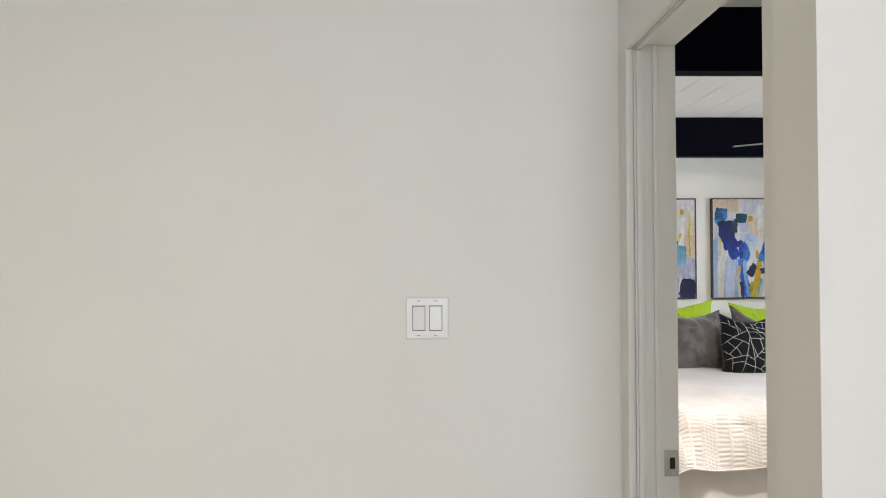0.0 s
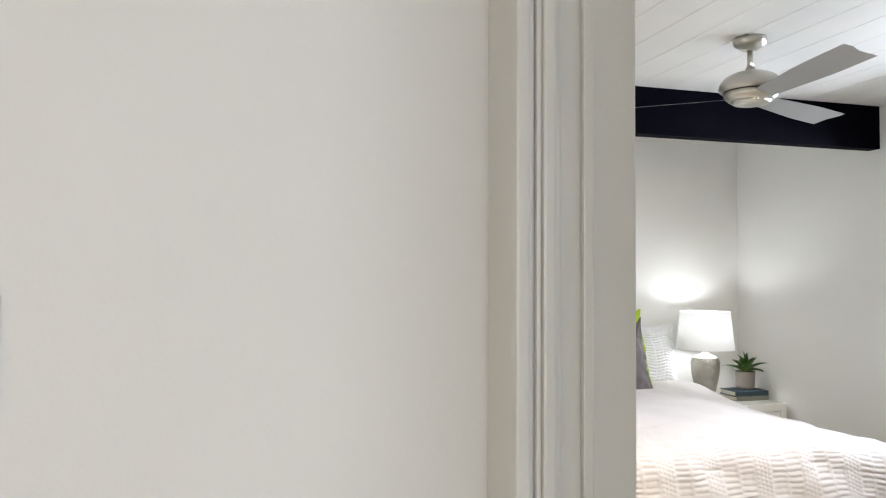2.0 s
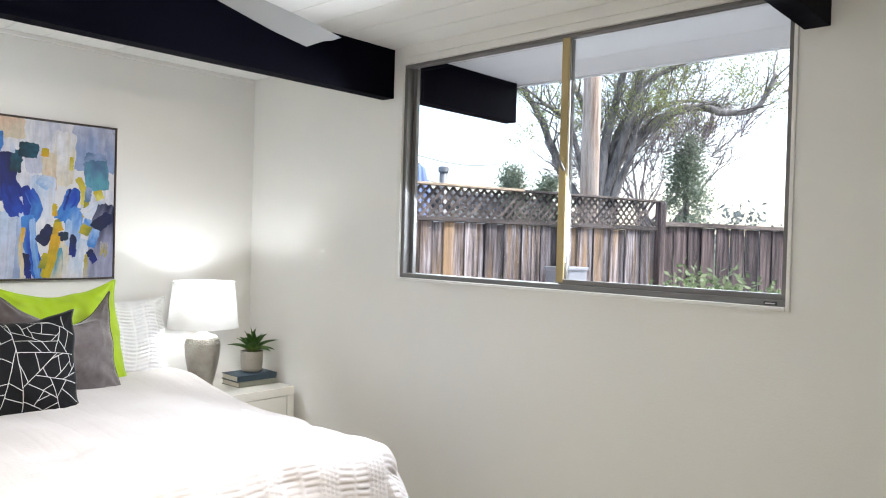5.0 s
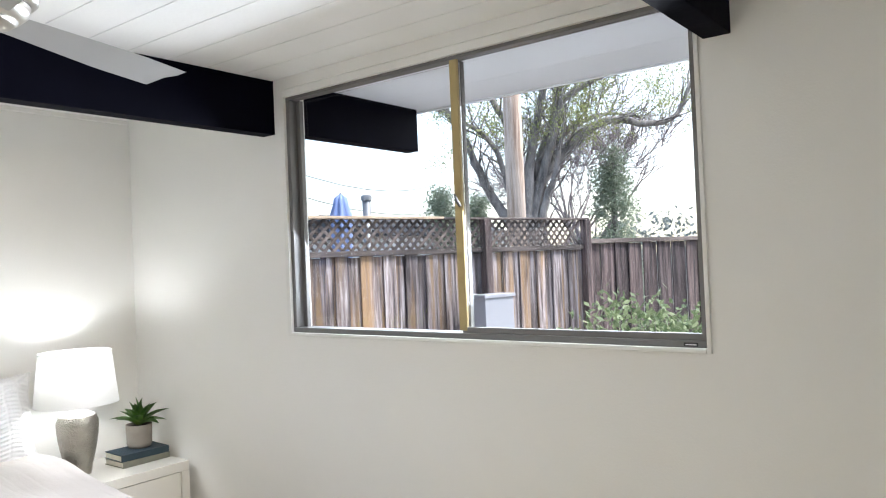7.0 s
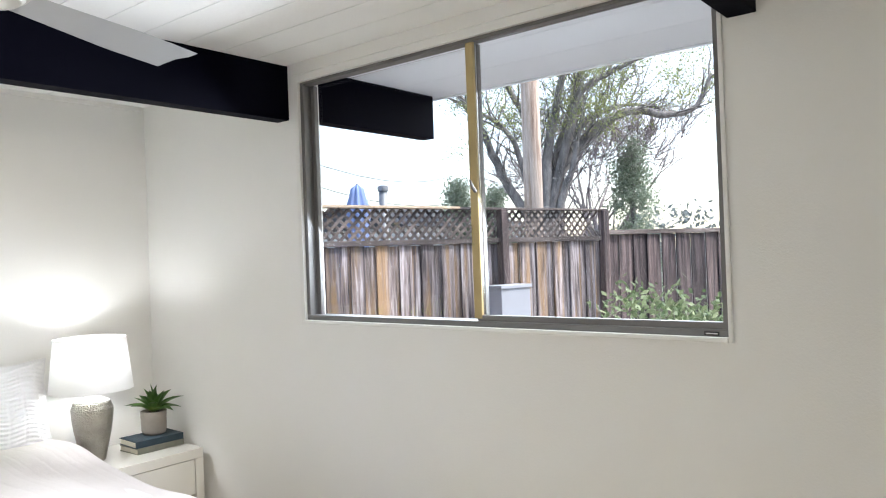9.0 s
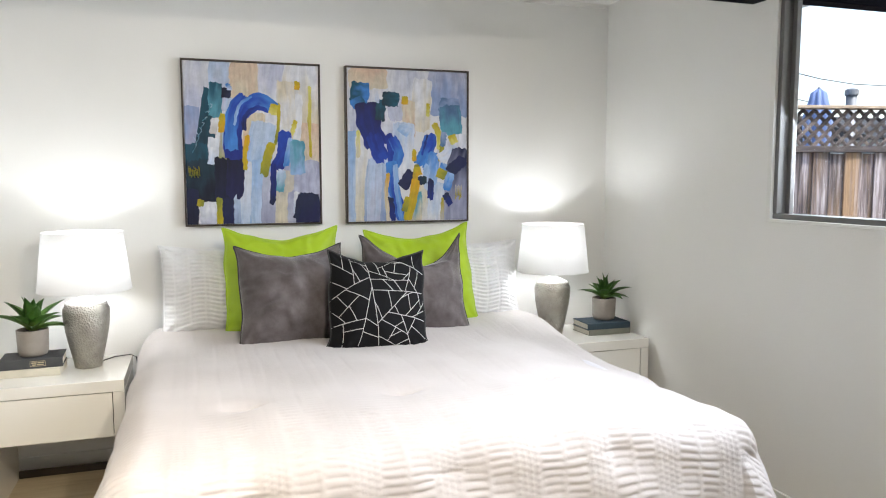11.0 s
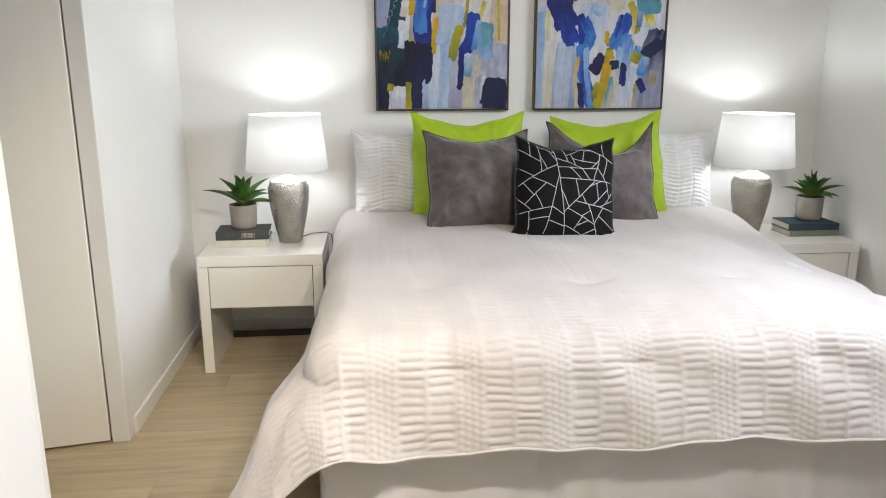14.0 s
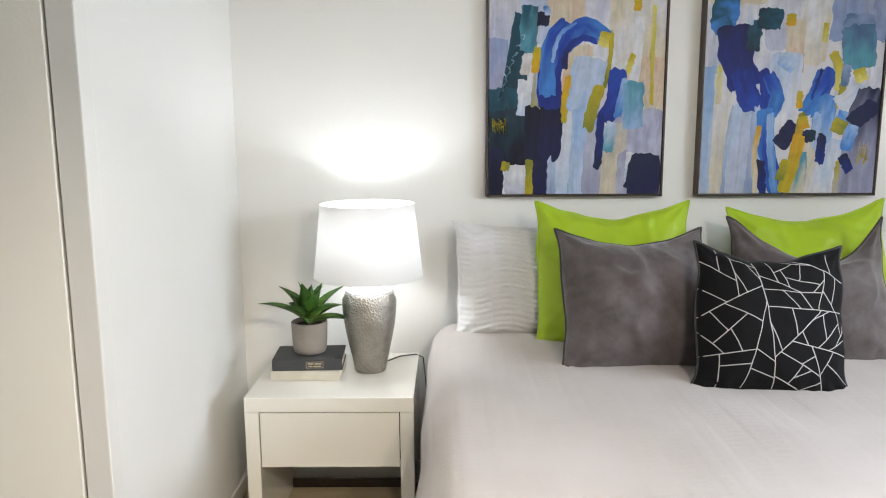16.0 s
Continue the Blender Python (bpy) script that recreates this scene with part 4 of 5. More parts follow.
M_ACRYL = mat_acrylic()
M_CANVAS = paint("primed_canvas", (0.57, 0.57, 0.61), 0.7, 700, 0.0004, 0.10, 7)
PIGMENT = {
    "white": (0.72, 0.73, 0.77), "cream": (0.66, 0.59, 0.45), "peach": (0.66, 0.48, 0.36), "beige": (0.50, 0.46, 0.43),
    "lavender": (0.50, 0.52, 0.66), "mauve": (0.36, 0.37, 0.52), "haze": (0.28, 0.36, 0.58), "sky": (0.30, 0.46, 0.74), "pale": (0.48, 0.58, 0.76),
    "azure": (0.05, 0.22, 0.62), "cobalt": (0.012, 0.055, 0.40), "ultra": (0.010, 0.025, 0.22), "indigo": (0.012, 0.014, 0.075),
    "navy": (0.012, 0.018, 0.06), "ink": (0.004, 0.006, 0.022), "teal": (0.012, 0.085, 0.14), "deep": (0.010, 0.035, 0.055),
    "sea": (0.10, 0.33, 0.43), "steel": (0.085, 0.17, 0.30), "ochre": (0.50, 0.40, 0.015), "gold": (0.66, 0.36, 0.012), "olive": (0.22, 0.24, 0.03), "lemon": (0.72, 0.66, 0.18),
}


class Canvas:
    """A framed stretched canvas on the bed wall; brush strokes lie on it in its own 0..1 square (x to the right, y down)."""

    def __init__(self, x0, x1, z0, z1, label, seed):
        self.x0, self.x1, self.z0, self.z1, self.rnd, self.level = x0, x1, z0, z1, random.Random(seed), 0
        self.root = thing("painting", (x0 + x1) / 2, YB, z0, label, "painting", "pair of abstract paintings")
        yf = YB - 0.047
        for q in ((x0, x1, yf, YB - 0.001, z1 - 0.007, z1), (x0, x1, yf, YB - 0.001, z0, z0 + 0.007), (x0, x0 + 0.007, yf, YB - 0.001, z0 + 0.007, z1 - 0.007), (x1 - 0.007, x1, yf, YB - 0.001, z0 + 0.007, z1 - 0.007)):
            part("frame_bar", box(*q, 0.001), M_FRAME, self.root)
        part("canvas", box(x0 + 0.010, x1 - 0.010, yf + 0.006, YB - 0.003, z0 + 0.010, z1 - 0.010), M_CANVAS, self.root)
        self.y = yf + 0.0055

    def point(self, u, v):
        x = self.x0 + 0.011 + u * (self.x1 - self.x0 - 0.022)
        z = self.z1 - 0.011 - v * (self.z1 - self.z0 - 0.022)
        return min(max(x, self.x0 + 0.0101), self.x1 - 0.0101), min(max(z, self.z0 + 0.0101), self.z1 - 0.0101)

    def __call__(self, first, last, width, *way, fray=0.03, mix=0.35):
        """A stroke whose colour goes from first to last along the way of (u, v); width in parts of the picture's width."""
        self.level += 1
        rnd, y = self.rnd, self.y - 0.00003 * self.level
        ratio = (self.x1 - self.x0) / (self.z1 - self.z0)
        way = [Vector((u, v / ratio)) for u, v in way]
        ca, cb = Vector(PIGMENT[first]), Vector(PIGMENT[last])
        n, bristles = 7 * (len(way) - 1) + 7, max(5, int(width * 80))
        length = sum((q - p).length for p, q in zip(way, way[1:]))
        line = []
        for k in range(n + 1):
            g = k / n * (len(way) - 1)
            i = min(int(g), len(way) - 2)
            t = g - i
            p1, p2 = way[i], way[i + 1]
            p0, p3 = (way[i - 1] if i else 2 * p1 - p2), (way[i + 2] if i + 2 < len(way) else 2 * p2 - p1)
            line.append(0.5 * (2 * p1 + (p2 - p0) * t + (2 * p0 - 5 * p1 + 4 * p2 - p3) * t * t + (3 * p1 - p0 - 3 * p2 + p3) * t ** 3))
        bm = bmesh.new()
        uv, pig = bm.loops.layers.uv.new("UVMap"), bm.verts.layers.float_color.new("pigment")
        seed = rnd.uniform(0, 50)
        before = None
        for q in range(bristles + 1):
            e = 2 * q / bristles - 1
            lead = fray * (noise.noise(Vector((q * 0.35, seed, 0))) + rnd.uniform(-0.3, 0.3) + 0.4 * e ** 2) / max(length, 0.2) * 0.5
            tail = fray * (noise.noise(Vector((q * 0.35, seed, 7))) + rnd.uniform(-0.4, 0.4) + 0.4 * e ** 2) / max(length, 0.2) * 0.6
            load = rnd.uniform(-0.05, 0.05)
            row = []
            for k in range(n + 1):
                f = lead + (1 - tail - lead) * k / n
                g = min(max(f, 0), 1) * n
                i = min(int(g), n - 1)
                p = line[i].lerp(line[i + 1], g - i)
                d = (line[i + 1] - line[i]).normalized()
                if f < 0 or f > 1:
                    p = p + d * (f if f < 0 else f - 1) * length
                side = Vector((-d.y, d.x))
                w = width / 2 * (1 + 0.14 * noise.noise(Vector((f * 4, seed, 3))) - 0.12 * (2 * f - 1) ** 4)
                tone = min(max(f + mix * noise.noise(Vector((e * 2.2, f * 2.2, seed))) + mix * 0.5 * noise.noise(Vector((q * 0.6, f * 3.0, seed + 9))), 0), 1)
                c = ca.lerp(cb, tone) * (0.86 + load + 0.12 * noise.noise(Vector((q * 0.7, f * 5, seed + 4))))
                at = p + side * (w * e + 0.009 * noise.noise(Vector((f * 9, e * 2, seed + 13))))
                x, z = self.point(at.x, at.y * ratio)
                vt = bm.verts.new((x, y, z))
                vt[pig] = (max(c.x, 0.002), max(c.y, 0.002), max(c.z, 0.002), 1)
                row.append((vt, (0.5 + 0.5 * e * min(1, width * 4), f * length * 2)))
            if before:
                for k in range(n):
                    cell = (before[k], before[k + 1], row[k + 1], row[k])
                    fc = bm.faces.new([v[0] for v in cell])
                    for lp_, v in zip(fc.loops, cell):
                        lp_[uv].uv = v[1]
            before = row
        bm.normal_update()
        for fc in bm.faces:
            if fc.normal.y > 0:
                fc.normal_flip()
        part("brush_stroke", bm, M_ACRYL, self.root)


s = Canvas(1.807, 2.484, 1.167, 1.987, "framed abstract painting in blue, teal, peach and ochre", 11)
# ground
s("white", "lavender", 0.24, (0.10, -0.02), (0.10, 0.34), mix=0.8)
s("pale", "lavender", 0.16, (0.26, -0.02), (0.25, 0.30), mix=0.8)
s("peach", "cream", 0.22, (0.44, -0.02), (0.44, 0.24), mix=0.6)
s("lavender", "white", 0.24, (0.66, -0.02), (0.66, 0.36), mix=0.8)
s("white", "cream", 0.30, (0.87, -0.02), (0.87, 0.40), mix=0.8)
s("peach", "cream", 0.24, (0.90, 0.36), (0.89, 0.64), mix=0.6)
s("lemon", "ochre", 0.025, (0.935, 0.12), (0.93, 0.36), (0.935, 0.58))
s("white", "white", 0.06, (0.85, 0.18), (0.84, 0.34), (0.82, 0.53))
s("cream", "white", 0.14, (0.74, 0.10), (0.76, 0.40), mix=0.8)
s("cream", "peach", 0.16, (0.52, 0.30), (0.48, 0.56), mix=0.8)
s("pale", "sky", 0.20, (0.58, 0.36), (0.52, 0.66), (0.47, 1.02), mix=0.7)
s("sky", "pale", 0.16, (0.55, 0.60), (0.54, 1.02), mix=0.8)
s("white", "pale", 0.10, (0.43, 0.60), (0.41, 1.02), mix=0.6)
s("pale", "haze", 0.06, (0.36, 0.80), (0.36, 1.02))
s("mauve", "lavender", 0.30, (0.88, 0.60), (0.86, 0.88), mix=0.6)
s("lavender", "mauve", 0.16, (0.64, 0.68), (0.62, 1.02), mix=0.8)
s("beige", "cream", 0.13, (0.75, 0.66), (0.72, 0.82), (0.71, 1.02), mix=0.7)
s("mauve", "lavender", 0.10, (0.80, 0.80), (0.79, 1.02))
# left side
s("haze", "mauve", 0.12, (0.05, 0.27), (0.05, 0.52), mix=0.6)
s("teal", "deep", 0.13, (0.20, 0.16), (0.17, 0.36), (0.11, 0.62), mix=0.7)
s("teal", "sea", 0.10, (0.23, 0.12), (0.22, 0.34), mix=0.8)
s("white", "beige", 0.06, (0.22, 0.34), (0.20, 0.44))
s("white", "pale", 0.08, (0.21, 0.46), (0.18, 0.70))
s("beige", "olive", 0.07, (0.29, 0.40), (0.27, 0.66), mix=0.8)
s("teal", "deep", 0.20, (0.06, 0.50), (0.09, 0.74), mix=0.8)
s("deep", "ink", 0.30, (0.14, 0.60), (0.16, 0.88), fray=0.08, mix=0.8)
s("white", "pale", 0.05, (0.20, 0.52), (0.18, 0.63))
s("ink", "navy", 0.12, (0.26, 0.58), (0.27, 0.96), fray=0.07)
s("navy", "ink", 0.09, (0.04, 0.78), (0.04, 1.02))
s("navy", "indigo", 0.10, (0.29, 0.84), (0.29, 1.02))
s("white", "lavender", 0.13, (0.155, 0.86), (0.155, 1.02))
s("ochre", "olive", 0.055, (0.07, 0.865), (0.12, 0.87))
s("olive", "ochre", 0.045, (0.235, 0.83), (0.235, 1.02))
for k in range(7):
    s("ochre", "olive", 0.006, (0.02 + 0.012 * k, 0.64 + 0.01 * (k % 3)), (0.025 + 0.012 * k, 0.70 + 0.012 * (k % 2)))
    s("sea", "pale", 0.004, (0.05 + 0.02 * k, 0.56 - 0.05 * k), (0.08 + 0.02 * k, 0.50 - 0.04 * k), (0.06 + 0.022 * k, 0.46 - 0.03 * k))
# the great arch
s("pale", "sky", 0.05, (0.33, 0.20), (0.30, 0.40), (0.29, 0.52))
s("ink", "indigo", 0.13, (0.355, 0.48), (0.36, 0.66), (0.345, 0.84), fray=0.07)
s("ultra", "cobalt", 0.145, (0.35, 0.60), (0.345, 0.44), (0.39, 0.31), (0.50, 0.24), mix=0.5)
s("azure", "cobalt", 0.10, (0.335, 0.54), (0.335, 0.38), (0.37, 0.27), (0.44, 0.20), mix=0.7)
s("cobalt", "azure", 0.11, (0.46, 0.25), (0.56, 0.225), (0.67, 0.285), fray=0.08, mix=0.7)
s("indigo", "cobalt", 0.035, (0.43, 0.42), (0.44, 0.33), (0.52, 0.275), (0.62, 0.29))
s("sky", "azure", 0.02, (0.36, 0.38), (0.40, 0.26), (0.50, 0.20))
s("ink", "navy", 0.075, (0.27, 0.185), (0.34, 0.19))
s("azure", "pale", 0.035, (0.31, 0.13), (0.34, 0.17))
# accents
s("ochre", "gold", 0.045, (0.275, 0.31), (0.26, 0.43))
s("gold", "ochre", 0.035, (0.455, 0.44), (0.435, 0.56), (0.43, 0.66))
s("ochre", "lemon", 0.07, (0.67, 0.25), (0.645, 0.315))
s("ochre", "olive", 0.025, (0.70, 0.24), (0.685, 0.40), (0.66, 0.50))
s("ochre", "olive", 0.07, (0.64, 0.49), (0.60, 0.58), (0.57, 0.70))
s("ochre", "lemon", 0.035, (0.82, 0.345), (0.79, 0.44))
s("ochre", "gold", 0.045, (0.84, 0.10), (0.835, 0.155))
s("cobalt", "ultra", 0.10, (0.735, 0.41), (0.72, 0.56), (0.66, 0.66), mix=0.6)
s("sky", "azure", 0.05, (0.785, 0.46), (0.74, 0.64))
s("sea", "sky", 0.12, (0.83, 0.47), (0.83, 0.69), mix=0.6)
s("pale", "sea", 0.07, (0.71, 0.66), (0.68, 0.80))
s("ultra", "navy", 0.045, (0.645, 0.62), (0.64, 0.78), (0.63, 0.88))
s("white", "pale", 0.05, (0.825, 0.80), (0.81, 0.95))
s("navy", "indigo", 0.19, (0.91, 0.81), (0.90, 1.02), mix=0.6)
s("navy", "navy", 0.05, (0.81, 0.98), (0.85, 0.84))

s = Canvas(2.615, 3.299, 1.166, 1.988, "framed abstract painting in cobalt, sky blue and ochre", 23)
# ground
s("white", "lavender", 0.40, (0.20, 0.10), (0.20, 0.52), mix=0.8)
s("peach", "cream", 0.32, (0.17, -0.02), (0.17, 0.13), mix=0.5)
s("white", "lavender", 0.32, (0.48, -0.02), (0.48, 0.34), mix=0.8)
s("lavender", "haze", 0.36, (0.84, -0.02), (0.84, 0.30), mix=0.8)
s("white", "cream", 0.16, (0.62, 0.05), (0.60, 0.40), mix=0.8)
s("cream", "peach", 0.11, (0.50, 0.20), (0.50, 0.44), mix=0.7)
s("white", "lavender", 0.26, (0.88, 0.40), (0.86, 0.66), mix=0.7)
s("pale", "white", 0.20, (0.46, 0.34), (0.45, 0.72), mix=0.8)
s("sky", "pale", 0.10, (0.045, 0.40), (0.045, 1.02), mix=0.6)
s("white", "cream", 0.10, (0.11, 0.44), (0.10, 1.02), mix=0.6)
s("lemon", "cream", 0.035, (0.085, 0.40), (0.08, 0.58))
s("pale", "haze", 0.22, (0.26, 0.58), (0.24, 0.80), (0.23, 1.02), mix=0.6)
s("pale", "lavender", 0.12, (0.22, 0.60), (0.20, 1.02), mix=0.8)
s("cream", "white", 0.16, (0.62, 0.74), (0.60, 1.02), mix=0.8)
s("sea", "cream", 0.09, (0.57, 0.80), (0.56, 1.02), mix=0.8)
s("pale", "white", 0.14, (0.74, 0.74), (0.72, 1.02), mix=0.8)
s("ochre", "beige", 0.05, (0.80, 0.84), (0.79, 1.02))
# upper left
s("teal", "azure", 0.19, (0.02, 0.16), (0.17, 0.17), mix=0.7)
s("azure", "teal", 0.08, (0.03, 0.24), (0.13, 0.20))
s("indigo", "ultra", 0.19, (0.155, 0.22), (0.17, 0.36), (0.235, 0.50), mix=0.5)
s("ultra", "cobalt", 0.13, (0.20, 0.42), (0.25, 0.54), (0.29, 0.60), fray=0.07, mix=0.6)
s("teal", "deep", 0.08, (0.27, 0.20), (0.26, 0.34), mix=0.6)
s("deep", "teal", 0.115, (0.28, 0.19), (0.42, 0.195), mix=0.6)
s("white", "pale", 0.035, (0.225, 0.13), (0.245, 0.22))
s("ochre", "gold", 0.055, (0.47, 0.17), (0.465, 0.225))
# blue ribbons
s("sky", "pale", 0.10, (0.44, 0.42), (0.49, 0.36), mix=0.8)
s("ultra", "cobalt", 0.07, (0.325, 0.42), (0.36, 0.54), (0.35, 0.64), mix=0.6)
s("cobalt", "azure", 0.08, (0.35, 0.44), (0.415, 0.54), (0.39, 0.64), fray=0.06, mix=0.7)
s("azure", "cobalt", 0.10, (0.355, 0.60), (0.37, 0.78), (0.46, 1.02), mix=0.7)
s("sky", "azure", 0.045, (0.385, 0.62), (0.40, 0.80), (0.44, 1.02), mix=0.8)
s("navy", "ultra", 0.05, (0.34, 0.84), (0.37, 1.02))
s("gold", "cream", 0.03, (0.325, 0.68), (0.31, 0.80), (0.32, 1.02))
s("navy", "indigo", 0.10, (0.44, 0.78), (0.53, 0.67), mix=0.6)
s("cobalt", "azure", 0.115, (0.69, 0.42), (0.65, 0.54), (0.58, 0.64), fray=0.07, mix=0.7)
s("indigo", "cobalt", 0.02, (0.66, 0.42), (0.61, 0.56))
s("azure", "sky", 0.12, (0.71, 0.54), (0.67, 0.76), mix=0.8)
s("sky", "pale", 0.05, (0.65, 0.62), (0.65, 0.80))
s("navy", "deep", 0.07, (0.57, 0.735), (0.65, 0.725))
s("navy", "ultra", 0.055, (0.69, 0.72), (0.68, 0.86))
# ochres
s("olive", "gold", 0.045, (0.57, 0.62), (0.545, 0.76))
s("gold", "ochre", 0.075, (0.56, 0.72), (0.53, 0.86), (0.48, 1.00), mix=0.6)
s("ochre", "olive", 0.05, (0.49, 0.84), (0.455, 0.94))
s("ochre", "gold", 0.06, (0.565, 0.64), (0.585, 0.70))
s("ochre", "lemon", 0.03, (0.665, 0.21), (0.66, 0.30))
s("ochre", "lemon", 0.055, (0.715, 0.34), (0.765, 0.44), (0.76, 0.52))
s("ochre", "gold", 0.035, (0.545, 0.52), (0.545, 0.60))
s("olive", "ochre", 0.04, (0.79, 0.46), (0.77, 0.60))
# right side
s("steel", "haze", 0.20, (0.76, 0.25), (0.94, 0.255), mix=0.7)
s("steel", "sea", 0.19, (0.85, 0.22), (0.87, 0.42), mix=0.7)
s("haze", "steel", 0.05, (0.80, 0.40), (0.79, 0.50))
s("ochre", "lemon", 0.07, (0.865, 0.42), (0.895, 0.48))
s("white", "pale", 0.12, (0.76, 0.60), (0.92, 0.52), mix=0.6)
s("azure", "sky", 0.08, (0.76, 0.64), (0.86, 0.66), mix=0.7)
s("navy", "mauve", 0.24, (0.99, 0.52), (0.93, 0.72), (0.91, 1.02), fray=0.06, mix=0.45)
s("navy", "indigo", 0.10, (0.84, 0.68), (0.98, 0.58))
s("sky", "azure", 0.07, (0.86, 0.68), (0.82, 0.80), mix=0.7)
s("ochre", "olive", 0.085, (0.74, 0.67), (0.82, 0.70))
s("navy", "ultra", 0.06, (0.81, 0.82), (0.86, 0.90))
for k in range(5):
    s("beige", "ochre", 0.008, (0.905 + 0.012 * k, 0.76 + 0.01 * (k % 2)), (0.90 + 0.012 * k, 0.86 - 0.012 * (k % 3)))

# ---- garden ----
GZ = -0.18
structure("ground", box(XR + 0.14, 400, -300, 300, GZ - 0.2, GZ), M_GRASS, "dull green garden ground", "ground")
structure("outer_wall", box(XR + 0.14, XR + 0.155, -3.6, YB + 3, GZ, WZ0 - 0.02), M_SOFFIT, "pale outer wall below the window", "wall")

FA, FB = Vector((4.3, 7.12)), Vector((9.63, 5.82))
FC = Vector((15.5, 3.6))


def along(p, q, d):
    v = (q - p).normalized()
    return p + v * d, math.degrees(math.atan2(v.y, v.x))


def share(name, data, m, parent):
    ob = new(name, data)
    ob.parent = parent
    ob.matrix_world = m
    return ob


def plank_mesh(w, h, skew):
    bm = box(0, w, -0.009, 0.009, 0, h, 0.003, seg=1)
    for v in bm.verts:
        v.co.x += skew * v.co.z
    data = bpy.data.meshes.new("plank")
    bm.to_mesh(data)
    bm.free()
    return data


def fence_run(p, q, top, mat, label, lattice):
    rnd = random.Random(5)
    length = (q - p).length
    rot = along(p, q, 0)[1]
    fn = thing("fence", p.x, p.y, GZ, label, "fence", rz=rot)
    base = pose(p.x, p.y, GZ, 0, 0, rot)
    kinds = [plank_mesh(w, top, sk) for w, sk in ((0.138, 0.0), (0.141, 0.004), (0.134, -0.004), (0.143, 0.002), (0.139, -0.002))]
    for d in kinds:
        d.materials.append(mat)
    x, side = 0.0, 1
    while x < length:
        side = -side
        share("plank", rnd.choice(kinds), base @ pose(x, 0.011 * side + rnd.uniform(-0.002, 0.002), rnd.uniform(-0.01, 0.004), 0, 0, rnd.uniform(-0.8, 0.8)), fn)
        x += rnd.choice((0.112, 0.126, 0.132))
    bays = 2.18 if lattice else 2.4
    n = int(length / bays) + 1
    post_h = top + (0.335 if lattice else 0.03)
    pm = box(-0.045, 0.045, -0.10, -0.012, 0, post_h, 0.004, seg=1)
    pd = bpy.data.meshes.new("post")
    pm.to_mesh(pd)
    pm.free()
    pd.materials.append(M_PLANKD)
    xs = [1.77 + bays * i * (0.86 if i > 2 else 1) for i in range(-1, n + 1)] if lattice else [bays * i for i in range(1, n + 1)]
    xs = [v for v in xs if 0 <= v <= length + 0.06]
    if lattice:
        xs = [v for v in xs if v < length - 0.5] + [length]
    for v in xs:
        share("post", pd, base @ pose(v, 0, 0), fn)
    rail = part("rail", box(-0.05, length, -0.055, 0.03, top, top + 0.05, 0.004), M_RAIL, None)
    rail.parent, rail.matrix_world = fn, base
    if lattice:
        cap = part("cap", box(-0.05, length * 0.62, -0.075, 0.05, post_h, post_h + 0.024, 0.004), M_CAP, None)
        cap.parent, cap.matrix_world = fn, base
        cap2 = part("cap", box(length * 0.62, length + 0.05, -0.075, 0.05, post_h - 0.004, post_h + 0.018, 0.004), M_RAIL, None)
        cap2.parent, cap2.matrix_world = fn, base
        z0, z1, hgt = top + 0.05, post_h, post_h - top - 0.05
        for sgn, yy in ((1, -0.016), (-1, -0.004)):
            x = -hgt
            while x < length:
                a, b2 = (x, x + hgt) if sgn > 0 else (x + hgt, x)
                za, zb = z0, z1
                if min(a, b2) < 0 or max(a, b2) > length:
                    x += 0.092
                    continue
                bm = bmesh.new()
                tube([(a, yy, za), (b2, yy, zb)], 0.016, 4, bm=bm)
                for v in bm.verts:
                    v.co.y = yy + (v.co.y - yy) * 0.3
                sl = part("slat", bm, M_RAIL, None)
                sl.parent, sl.matrix_world = fn, base
                x += 0.092
    return fn


fence_run(FA, FB, 1.78, M_PLANK, "weathered redwood board fence with a lattice top", True)
fence_run(FB, FC, 1.84, M_PLANKD, "lower dark stained redwood board fence", False)

ub = thing("utility_box", 7.98, 5.98, GZ, "pale grey utility box standing against the fence", "box", rz=-13.7)
ubase = pose(7.98, 5.98, GZ, 0, 0, -13.7)
for pname, pb in (("body", box(-0.19, 0.19, -0.10, 0.10, 0, 1.33, 0.008)), ("lid", box(-0.205, 0.205, -0.115, 0.115, 1.331, 1.365, 0.006))):
    pb.transform(ubase)
    part(pname, pb, M_ENAMEL, ub)

# utility pole
pole = thing("utility_pole", 13.42, 9.05, GZ, "tall bare wooden utility pole behind the fence", "pole")
part("shaft", tube([(13.42, 9.05, GZ), (13.42, 9.05, 4.0), (13.40, 9.06, 9.5)], [0.18, 0.165, 0.14], 20), M_POLE, pole, smooth=True)


